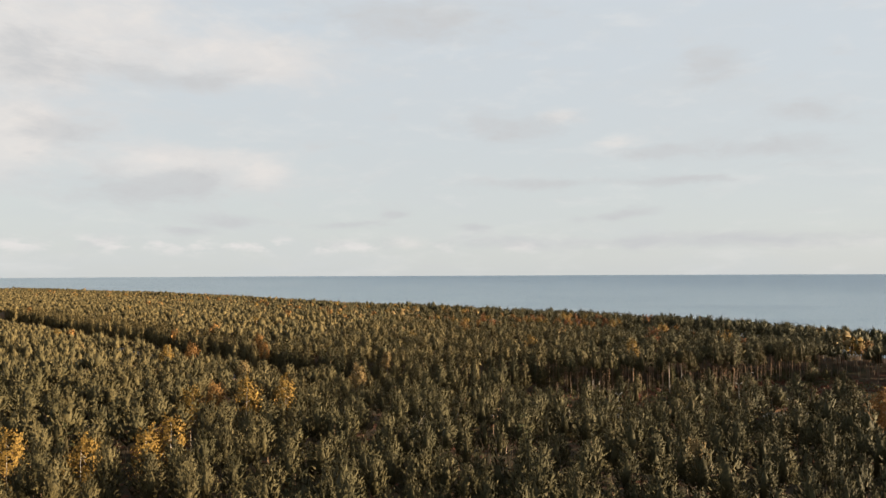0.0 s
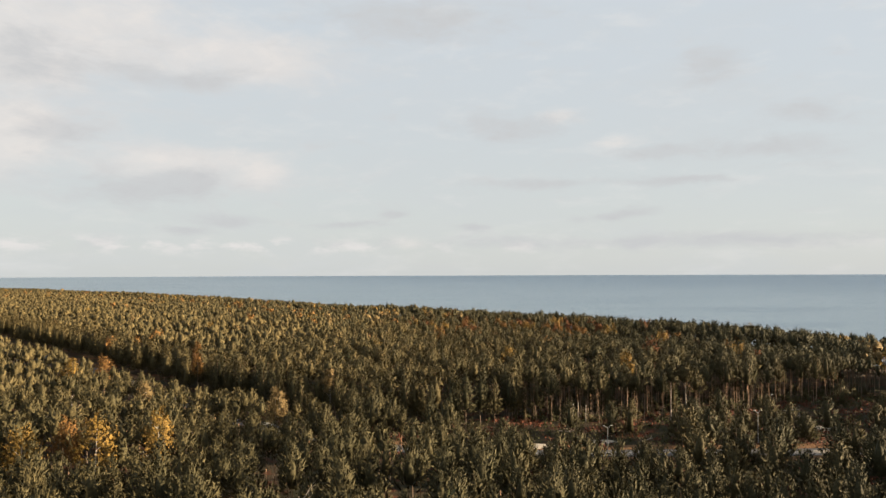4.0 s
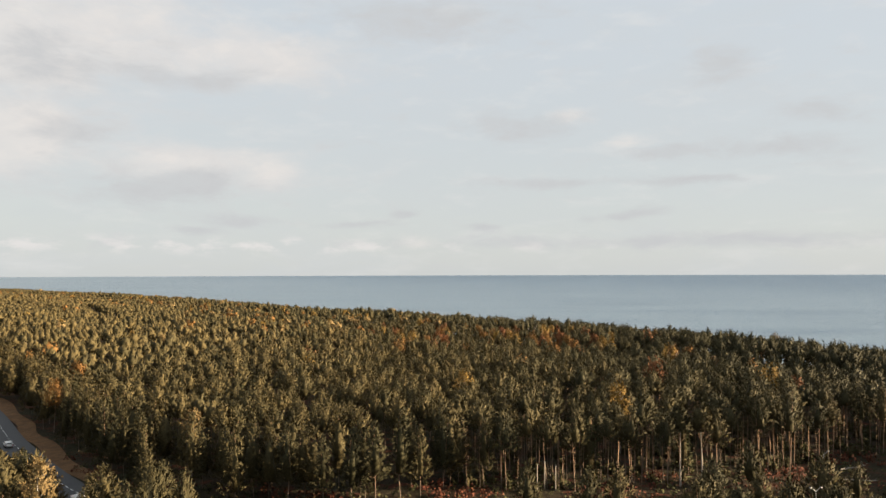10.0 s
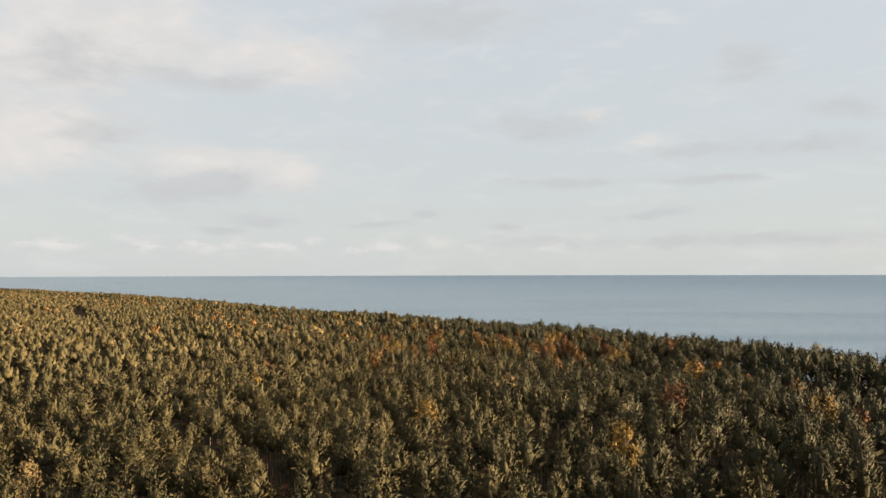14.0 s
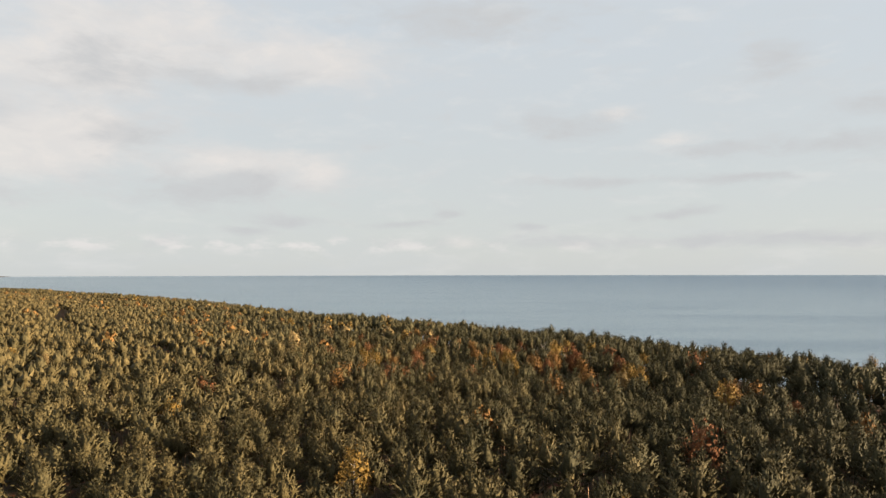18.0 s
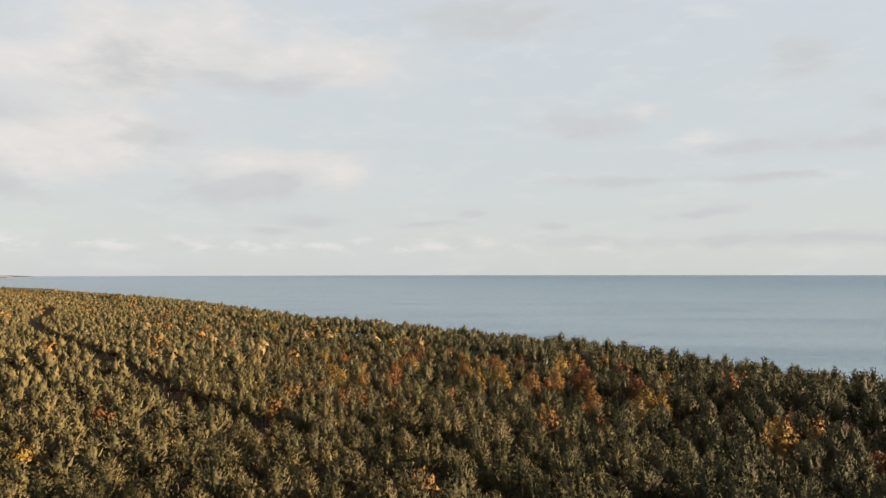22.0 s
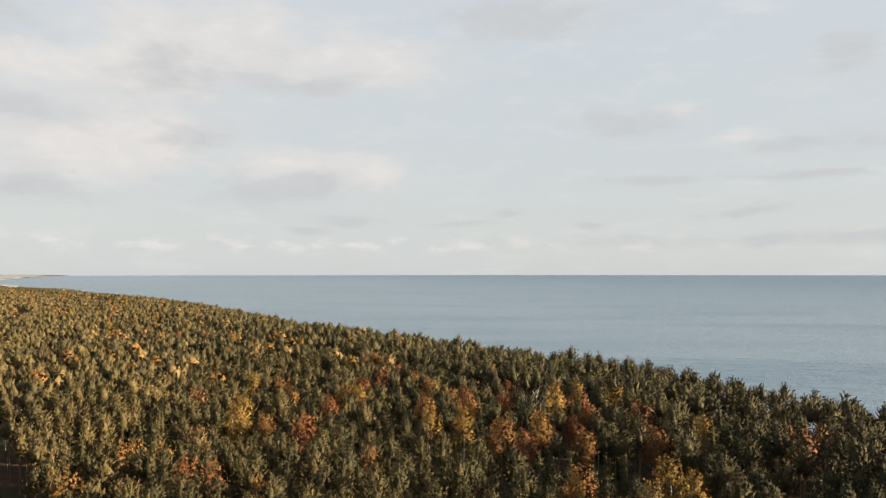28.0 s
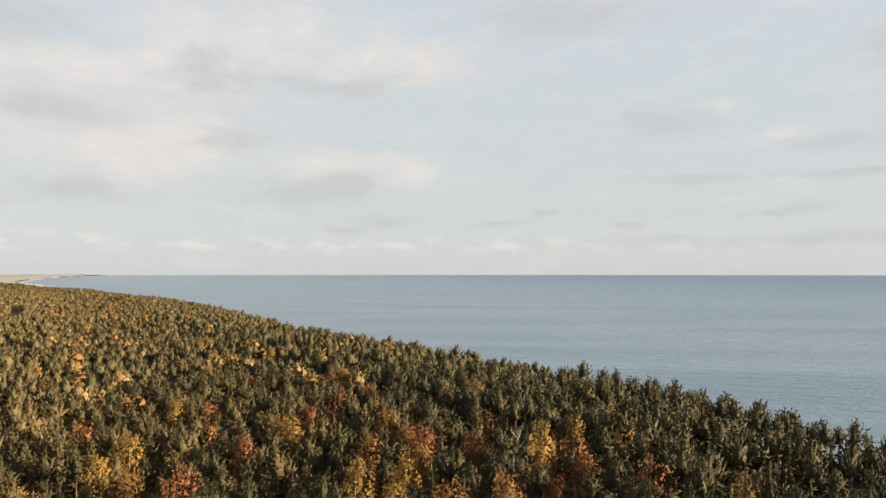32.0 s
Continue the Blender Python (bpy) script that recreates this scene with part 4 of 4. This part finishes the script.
scatter(pine_variants(9, "pines at the edge of the stand", "tall slender pine with a bare orange trunk at the clearing", (15.2, 18.2), (8.4, 11.6), (2.5, 3.3), 92, 0.42), places_of(edge_row & ~edge_west & ~spruce_place))
scatter(pine_variants(7, "pines beside the road", "bushy dark pine with low boughs at the roadside", (15.5, 18.0), (3.4, 6.4), (2.6, 3.3), 120, 0.52, 2), places_of(edge_west & ~spruce_place))
scatter(pine_variants(6, "pines among the autumn trees", "olive-green pine among autumn birches", (15.5, 18.0), (9.8, 11.8), (2.5, 3.0), 84, 0.44, 3), places_of((grove & ~edge_row) & ~spruce_place))
scatter(pine_variants(6, "pines below the start of the flight", "bushy olive-green pine in a dense stand", (15.0, 17.8), (9.4, 11.4), (2.8, 3.4), 90, 0.44, 3), places_of(start & ~spruce_place))
spr = [tree_thing("spruce_tree", crown_spruce(tr, h, 1.6, r, 110, 9, 0.6), trunk_shape(tr, h, 0.2, 6, 4, 0.1), [], M_SPRUCE, M_BARK, "dark green pointed spruce among the pines", "spruce tree", "spruces") for h, r in ((17.0, 2.9), (15.2, 2.5), (17.8, 3.0))]
scatter(spr, places_of(single & spruce_place) + [(x, y, float(ground_z(x, y)), s, 40.0 * x) for x, y, s in SPRUCE_TREES])


def broad_variants(n, name, mat, bark_mat, label, group, heights, radius, low=0.52):
    out = []
    for i in range(n):
        h, r = tr.uniform(*heights), tr.uniform(*radius)
        out.append(tree_thing(name, crown_broad(tr, h, h * low, r * 1.15, 600, 5, 0.23, 26), trunk_shape(tr, h * 0.93, 0.16, 6, 5, 0.4), boughs(tr, h * 0.35, h * 0.9, r, 4, 0.05, 0.9), mat, bark_mat, label, "deciduous tree", group))
    return out


def list_places(pts, lo, hi):
    return [(x, y, float(ground_z(x, y)), tr.uniform(lo, hi) * (1.0 if y < 250 else 0.92 if y < 400 else 0.86), tr.uniform(0, 360)) for x, y in pts]


scatter(broad_variants(5, "birch_tree", M_YELLOW, M_BIRCH, "golden-yellow autumn birch among dark pines", "yellow birches", (18.0, 19.6), (3.2, 3.9), 0.42), list_places(YELLOW_TREES, 0.92, 1.05))
scatter(broad_variants(4, "aspen_tree", M_ORANGE, M_BARK, "orange autumn aspen among dark pines", "orange aspens", (17.5, 19.2), (3.1, 3.8)), list_places(ORANGE_TREES, 0.88, 1.02))
scatter(broad_variants(3, "rowan_tree", M_RED, M_BARK, "russet-red autumn tree, half bare, among pines", "russet trees", (15.5, 17.0), (2.8, 3.4)), list_places(RED_TREES, 0.95, 1.12))
scatter(broad_variants(3, "birch_tree", M_TAN, M_BIRCH, "thinning tan-brown autumn birch among pines", "tan birches", (16.5, 18.0), (2.4, 3.0)), list_places(TAN_TREES, 0.92, 1.04))
# younger bushy pines scattered over the clearing
sx, sy = np.meshgrid(np.arange(-20, 176, 8.4), np.arange(140, 330, 8.4))
sx, sy = (sx + tr.uniform(-3.4, 3.4, sx.shape)).ravel(), (sy + tr.uniform(-3.4, 3.4, sy.shape)).ravel()
SAND_SPOTS = [(40, 246, 5.0, 2.6), (58, 250, 4.0, 2.2), (128, 267, 5.0, 3.2), (113, 237, 4.5, 3.2)]
ok = in_open(sx, sy) & (sy < edge_y(sx, CLEARING) - 5) & (line_distance(sx, sy, ROAD) > 4.6) & (tr.uniform(0, 1, sx.shape) < 0.09 + 0.44 * (sy < 231) + 0.24 * ((sy > 196) & (sy < 233) & (sx > 64)) + 0.07 * (sx > 75))
for ax, ay, aw, ah in SAND_SPOTS:
    ok &= ((sx - ax) / (aw + 2)) ** 2 + ((sy - ay) / (ah + 4)) ** 2 > 1
# open views to the bare sand
for ax, ay, aw, ah in SAND_SPOTS[:2]:
    ok &= line_distance(sx, sy, np.array([(ax, ay), (ax + 0.14 * (25 - ax), ay + 0.14 * (85 - ay))])) > 5
yp = [(float(x), float(y)) for x, y in zip(sx[ok], sy[ok])] + [(86, 259), (85, 244), (95, 248), (113, 250), (51, 262), (67, 256), (88, 265), (99, 255), (98, 234), (104, 253), (123, 257), (75, 230), (29, 234), (79, 247), (-24, 256), (-30, 262), (-18, 250), (-52, 268), (-60, 284), (111, 268), (118, 269), (-13, 231), (-8, 232), (140, 262), (149, 274)]
scatter(pine_variants(6, "young pines in the clearing", "young bushy pine standing free in the sandy clearing", (8.0, 11.8), (1.2, 3.0), (3.4, 4.4), 110, 0.48, 2), list_places(yp, 0.85, 1.2))

# low heather, bilberry and juniper on the floor of the clearing and under the stand's edge
ux, uy = np.meshgrid(np.arange(-60, 176, 1.9), np.arange(150, 330, 1.9))
ux, uy = (ux + tr.uniform(-0.9, 0.9, ux.shape)).ravel(), (uy + tr.uniform(-0.9, 0.9, uy.shape)).ravel()
patch = np.sin(ux * 0.19 + 2 * np.sin(uy * 0.07)) * np.sin(uy * 0.23 + 1.3)
ok = in_open(ux, uy - 12) & (uy > edge_y(ux, NEAR_EDGE)) & (line_distance(ux, uy, ROAD) > 5.5) & (tr.uniform(0, 1, ux.shape) < 0.45 + 0.40 * (patch > 0.1))
for ax, ay, aw, ah in SAND_SPOTS:
    ok &= ((ux - ax) / aw) ** 2 + ((uy - ay) / ah) ** 2 > 1
gx, gy = ux[ok], uy[ok]
gz, tall, spin, tints = ground_z(gx, gy), tr.uniform(0.5, 1.5, len(gx)), tr.uniform(0, 6.28, len(gx)), tr.uniform(0, 1, len(gx))
pick = tr.integers(0, 1000, len(gx))
red = patch[ok] + tr.normal(0, 0.3, len(gx)) > 0.15
SHRUBS = [crown_broad(tr, 0.75, 0.05, 0.9, 9, 2, 0.20, 3) for _ in range(5)]
stuff("heather", lay(SHRUBS, np.flatnonzero(red), pick % 5), M_HEATHER, "dark red heather and bilberry on the clearing floor", "undergrowth")
stuff("low_shrubs", lay(SHRUBS, np.flatnonzero(~red), pick % 5), M_SPRUCE, "low dark green juniper and moss on the clearing floor", "undergrowth")


# ---- sand, logs, bare trees ----
def sand_patch(x, y, w, h):
    """A low blown-out mound of bare sand with an uneven rim."""
    bm = bmesh.new()
    rings = []
    for k, s in enumerate((0.25, 0.55, 0.8, 1.0)):
        ring = []
        for i in range(22):
            a = i / 22 * 2 * math.pi
            q = s * (1 + 0.16 * math.sin(3 * a + x) + 0.09 * math.sin(7 * a + y))
            px_, py_ = x + w * q * math.cos(a), y + h * q * math.sin(a)
            ring.append(bm.verts.new((px_, py_, float(ground_z(px_, py_)) + (0.42, 0.36, 0.20, -0.12)[k])))
        rings.append(ring)
    bm.faces.new(rings[0])
    for a, c in zip(rings[:-1], rings[1:]):
        for i in range(22):
            bm.faces.new((a[i], a[(i + 1) % 22], c[(i + 1) % 22], c[i]))
    ob = new("sand_patch", bm_mesh("sand_patch", bm, M_SAND, True))
    return tagged(ob, "pale bare sand patch on the clearing floor", "sand", "sand patches")


for spot in SAND_SPOTS:
    sand_patch(*spot)


def branching(rng, H, r0, spread, forks, low):
    """Bare limbs and twigs of a leafless tree."""
    out = []
    for i in range(forks):
        z = H * (low + (1 - low) * (i + rng.uniform(0, 0.8)) / forks)
        a = i * 2.399 + rng.normal(0, 0.4)
        ln = spread * (1.15 - 0.7 * z / H) * rng.uniform(0.7, 1.1)
        d = np.array([math.cos(a) * 0.8, math.sin(a) * 0.8, 0.75])
        p0 = np.array([0, 0, z])
        p1, p2 = p0 + d * ln * 0.5, p0 + d * ln * 0.95 + np.array([0, 0, ln * 0.25])
        pieces = [tube([p0, p1, p2], [r0 * 0.5, r0 * 0.32, r0 * 0.08], 4)]
        for j in range(5):
            q = p0 + (p2 - p0) * rng.uniform(0.35, 0.95)
            e = d + rng.normal(0, 0.5, 3) + np.array([0, 0, 0.5])
            pieces.append(tube([q, q + e * ln * 0.22, q + e * ln * 0.42], [r0 * 0.18, r0 * 0.12, r0 * 0.04], 3))
        out.append(gather(pieces))
    return out


def bare_tree(x, y, H, spread, forks, low, mat, label):
    ob = tagged(new("bare_tree"), label, "bare tree", "leafless trees")
    part("trunk", mesh_from("trunk", *trunk_shape(tr, H, 0.16, 7, 6, 0.4), mat, True), ob)
    for l in branching(tr, H * 0.97, 0.11, spread, forks, low):
        part("limb", mesh_from("limb", *l, mat, True), ob)
    ob.matrix_basis = pose(x, y, float(ground_z(x, y)), 0, 0, tr.uniform(0, 360))


bare_tree(83, 531, 15.5, 3.2, 14, 0.42, M_BIRCH, "leafless white-barked birch among autumn trees")
bare_tree(80, 533, 14.0, 2.6, 10, 0.45, M_BIRCH, "leafless white-barked birch among autumn trees")
bare_tree(-6, 153, 15.5, 4.6, 14, 0.35, M_DEAD, "leafless grey-brown oak among the pines")
bare_tree(-19, 145, 13.5, 3.2, 9, 0.35, M_DEAD, "leafless grey tree among the pines")
bare_tree(5, 143, 13.0, 3.0, 9, 0.4, M_DEAD, "dead grey tree among the pines")
bare_tree(103, 528, 12.0, 3.0, 10, 0.4, M_DEAD, "leafless shrubby tree under a yellow birch")
# two crooked old pines with heavy bare limbs in front of the stand
for x, y in ((86, 280), (91, 281)):
    h = 17.5
    old = tagged(new("old_pine"), "crooked old pine with pale bare limbs and a flat crown", "pine tree", "crooked pines")
    part("trunk", mesh_from("trunk", *trunk_shape(tr, h * 0.93, 0.24, 8, 8, 0.7), M_DEAD, True), old)
    top = crown_pine(tr, h, 12.6, 2.9, 70, 10, 0.9, 0.42, 6)
    f, n = crown_normals(*top[:2])
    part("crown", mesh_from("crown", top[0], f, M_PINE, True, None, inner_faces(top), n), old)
    for l in branching(tr, 14.0, 0.17, 3.4, 6, 0.55):
        part("limb", mesh_from("limb", *l, M_BARK, True), old)
    old.matrix_basis = pose(x, y, float(ground_z(x, y)), 0, 0, tr.uniform(0, 360))


def fallen_log(x, y, turn, ln):
    ob = tagged(new("fallen_log"), "weathered pale fallen tree trunk lying on the clearing floor", "log", "fallen logs")
    part("trunk", mesh_from("trunk", *tube([(-ln / 2, 0, 0.18), (-ln / 6, 0.15, 0.2), (ln / 4, 0.05, 0.22), (ln / 2, 0.3, 0.28)], [0.2, 0.18, 0.14, 0.05], 8), M_DEAD, True), ob)
    for k in range(5):
        u = tr.uniform(-0.2, 0.45) * ln
        e = np.array([tr.uniform(0.3, 0.9), tr.uniform(-0.9, 0.9), tr.uniform(0.3, 1.1)])
        part("branch", mesh_from("branch", *tube([(u, 0, 0.2), np.array([u, 0, 0.2]) + e * 0.7, np.array([u, 0, 0.2]) + e * 1.5], [0.06, 0.04, 0.015], 4), M_DEAD, True), ob)
    ob.matrix_basis = pose(x, y, float(ground_z(x, y)) + 0.05, 0, 0, turn)


for spec in ((131, 294, 20, 8.0), (127, 284, -12, 7.0), (70, 251, 35, 5.0), (118, 266, 60, 5.5), (50, 262, -30, 5.0), (96, 262, 8, 6.0)):
    fallen_log(*spec)

# ---- lamps, posts, vehicles ----
k = Mat("galvanised_steel", 0.5, 0.4, 0.2)
k.colour(k.mix(k.noise(k.place(), 6.0, 3), (0.22, 0.225, 0.23), (0.15, 0.155, 0.16)))
M_STEEL = k.m
k = Mat("lamp_glass", 0.2, 0.5)
k.colour((0.5, 0.5, 0.48))
M_LENS = k.m
k = Mat("white_car_paint", 0.3, 0.5)
k.colour(k.mix(k.ramp(k.noise(k.place(), 1.5, 4), 0.5, 0.75), (0.80, 0.80, 0.79), (0.66, 0.65, 0.63)))
M_WHITE = k.m
k = Mat("dark_glass", 0.08, 0.6)
k.colour((0.02, 0.024, 0.028))
M_GLASS = k.m
k = Mat("tyre_rubber", 0.85, 0.2)
k.colour(k.mix(k.noise(k.place(), 20.0, 2), (0.02, 0.02, 0.02), (0.035, 0.034, 0.032)))
M_TYRE = k.m
k = Mat("red_lens", 0.25, 0.5)
k.colour((0.35, 0.02, 0.02))
M_TAIL = k.m


def box_bm(sx, sy, sz, at=(0, 0, 0), bevel=0.0, segs=2):
    bm = bmesh.new()
    bmesh.ops.create_cube(bm, size=1, matrix=Matrix.Translation(at) @ Matrix.Diagonal((sx, sy, sz, 1)))
    if bevel:
        bmesh.ops.bevel(bm, geom=bm.edges[:], offset=bevel, segments=segs, affect="EDGES")
    return bm


def street_lamp(x, y, turn, arms):
    label = "tall grey street lamp with two raised arms" if arms == 2 else "tall grey street lamp with one raised arm"
    ob = tagged(new("street_lamp"), label, "street lamp", "street lamps")
    part("pole", mesh_from("pole", *tube([(0, 0, -0.3), (0, 0, 2.5), (0, 0, 8.2)], [0.11, 0.09, 0.06], 10), M_STEEL, True), ob)
    part("base_collar", mesh_from("base_collar", *tube([(0, 0, -0.2), (0, 0, 0.35), (0, 0, 0.42)], [0.19, 0.19, 0.12], 10), M_STEEL, True), ob)
    for s in ((1, -1) if arms == 2 else (1,)):
        arm = part("arm", mesh_from("arm", *tube([(0, 0, 8.0), (s * 0.3, 0, 8.25), (s * 0.75, 0, 8.6)], [0.05, 0.045, 0.04], 8), M_STEEL, True), ob)
        head = part("lamp_head", bm_mesh("lamp_head", box_bm(0.6, 0.24, 0.12, (s * 1.0, 0, 8.72), 0.04), M_STEEL, True), ob)
        part("lens", bm_mesh("lens", box_bm(0.42, 0.18, 0.03, (s * 1.0, 0, 8.65)), M_LENS), head)
    ob.matrix_basis = pose(x, y, float(ground_z(x, y)), 0, 0, turn)


street_lamp(55, 231, 15, 2)
street_lamp(100, 249, 10, 2)
street_lamp(-11, 238, -20, 1)
street_lamp(115, 276, 5, 1)
for x, y, h in ((54.5, 276, 5.4), (56.2, 277, 5.8), (58.4, 276, 5.2)):
    post = tagged(new("timber_post"), "tall pale round timber post at the edge of the stand", "post", "timber posts")
    part("shaft", mesh_from("shaft", *tube([(0, 0, -0.3), (0, 0, h * 0.5), (0.04, 0, h)], [0.12, 0.11, 0.10], 9), M_DEAD, True), post)
    part("cap", mesh_from("cap", *tube([(0.04, 0, h), (0.04, 0, h + 0.1), (0.04, 0, h + 0.16)], [0.14, 0.14, 0.03], 9), M_STEEL, True), post)
    post.matrix_basis = pose(x, y, float(ground_z(x, y)))


def wheel(ob, x, y, r, w):
    tyre = part("wheel", mesh_from("wheel", *tube([(x, y - w / 2, r), (x, y - w / 2 + 0.03, r), (x, y + w / 2 - 0.03, r), (x, y + w / 2, r)], [r * 0.8, r, r, r * 0.8], 16), M_TYRE, True), ob)
    part("rim", mesh_from("rim", *tube([(x, y - w / 2 - 0.01, r), (x, y, r), (x, y + w / 2 + 0.01, r)], [r * 0.6, r * 0.55, r * 0.6], 12), M_STEEL, True), tyre)


def vehicle(name, x, y, turn, ln, wd, belt_h, roof_h, hood, label):
    """A parked vehicle: lower body, cabin, panes, lamps, wheels; nose along +x."""
    ob = tagged(new(name), label, "vehicle", "parked vehicles")
    part("body", bm_mesh("body", box_bm(ln, wd, belt_h - 0.25, (0, 0, 0.25 + (belt_h - 0.25) / 2), 0.14, 3), M_WHITE, True), ob)
    bm = box_bm(ln - hood - 0.1, wd - 0.08, roof_h - belt_h + 0.1, (-hood / 2, 0, (belt_h + roof_h) / 2 - 0.05), 0.10, 3)
    for v in bm.verts:
        if v.co.z > belt_h + 0.3 * (roof_h - belt_h):
            v.co.x = -hood / 2 + (v.co.x + hood / 2) * (0.94 if roof_h > 1.8 else 0.80)
            v.co.y *= 0.92
    part("cabin", bm_mesh("cabin", bm, M_WHITE, True), ob)
    zw, hw = belt_h + (roof_h - belt_h) * 0.5, (roof_h - belt_h) * 0.55
    fx_ = ln / 2 - hood - 0.07
    part("windscreen", bm_mesh("windscreen", box_bm(0.05, wd * 0.78, hw, (fx_ - (0.03 if roof_h > 1.8 else 0.12), 0, zw), 0.02), M_GLASS), ob)
    part("rear_window", bm_mesh("rear_window", box_bm(0.05, wd * 0.7, hw * 0.8, (-ln / 2 + 0.07, 0, zw + 0.05), 0.02), M_GLASS), ob)
    for s in (-1, 1):
        for u in (0.28, -0.02, -0.30):
            part("side_window", bm_mesh("side_window", box_bm(ln * 0.2, 0.04, hw * 0.85, (-hood / 2 + u * (ln - hood), s * (wd / 2 - 0.065), zw), 0.015), M_GLASS), ob)
        part("headlight", bm_mesh("headlight", box_bm(0.08, 0.32, 0.16, (ln / 2 - 0.02, s * wd * 0.36, belt_h * 0.72), 0.03), M_LENS), ob)
        part("tail_light", bm_mesh("tail_light", box_bm(0.06, 0.16, 0.34, (-ln / 2 + 0.01, s * wd * 0.42, belt_h * 0.8), 0.02), M_TAIL), ob)
        for u in (0.31, -0.31):
            wheel(ob, u * ln, s * (wd / 2 - 0.10), 0.34, 0.22)
    part("bumper", bm_mesh("bumper", box_bm(0.16, wd * 0.96, 0.2, (ln / 2, 0, 0.42), 0.05), M_TYRE, True), ob)
    ob.matrix_basis = pose(x, y, float(ground_z(x, y)) + 0.17, 0, 0, turn)


vehicle("van", -37, 264, 145, 5.6, 2.05, 1.25, 2.6, 0.9, "white camper van parked on the road through the trees")
vehicle("car", -83.5, 317, 128, 4.4, 1.8, 0.95, 1.48, 1.3, "white car standing on the forest road")

# dashed centre line of the road
seg = [(a, c) for a, c in zip(ROAD[:-1], ROAD[1:]) if -330 < a[0] < 170]
count = 0
for a, c in seg:
    d = c - a
    L = float(np.hypot(*d))
    for s in np.arange(0.4, L - 1.6, 3.2):
        if count >= 150:
            break
        m0 = a + d / L * s
        z = float(ground_z(a[0], a[1]) + (ground_z(c[0], c[1]) - ground_z(a[0], a[1])) * s / L) + 0.168
        ob = new("lane_mark", LANE if count else bm_mesh("lane_mark", box_bm(1.7, 0.14, 0.012, (0.85, 0, 0)), M_PAINT))
        LANE = ob.data
        ob.matrix_basis = pose(float(m0[0]), float(m0[1]), z, 0, 0, math.degrees(math.atan2(d[1], d[0])))
        ob.parent = bpy.data.objects["road"]
        count += 1

# small spruces added to darken the gaps between trunks, standing for shade
bx, by = tr.uniform(36, 178, 900), tr.uniform(266, 345, 900)
ok = by > edge_y(bx, CLEARING) + 3
gx, gy = bx[ok], by[ok]
gz, tall, spin, tints = ground_z(gx, gy), tr.uniform(0.5, 1.5, len(gx)), tr.uniform(0, 6.28, len(gx)), tr.uniform(0, 1, len(gx))
YOUNG = [crown_spruce(tr, 2.6, 0.1, 1.1, 9, 1, 0.55, 0.7, 4) for _ in range(4)]
stuff("young_spruces", lay(YOUNG, np.arange(len(gx)), np.arange(len(gx)) % 4), M_SPRUCE, "small dark spruces added to fill in shade under the tall pines", "undergrowth")
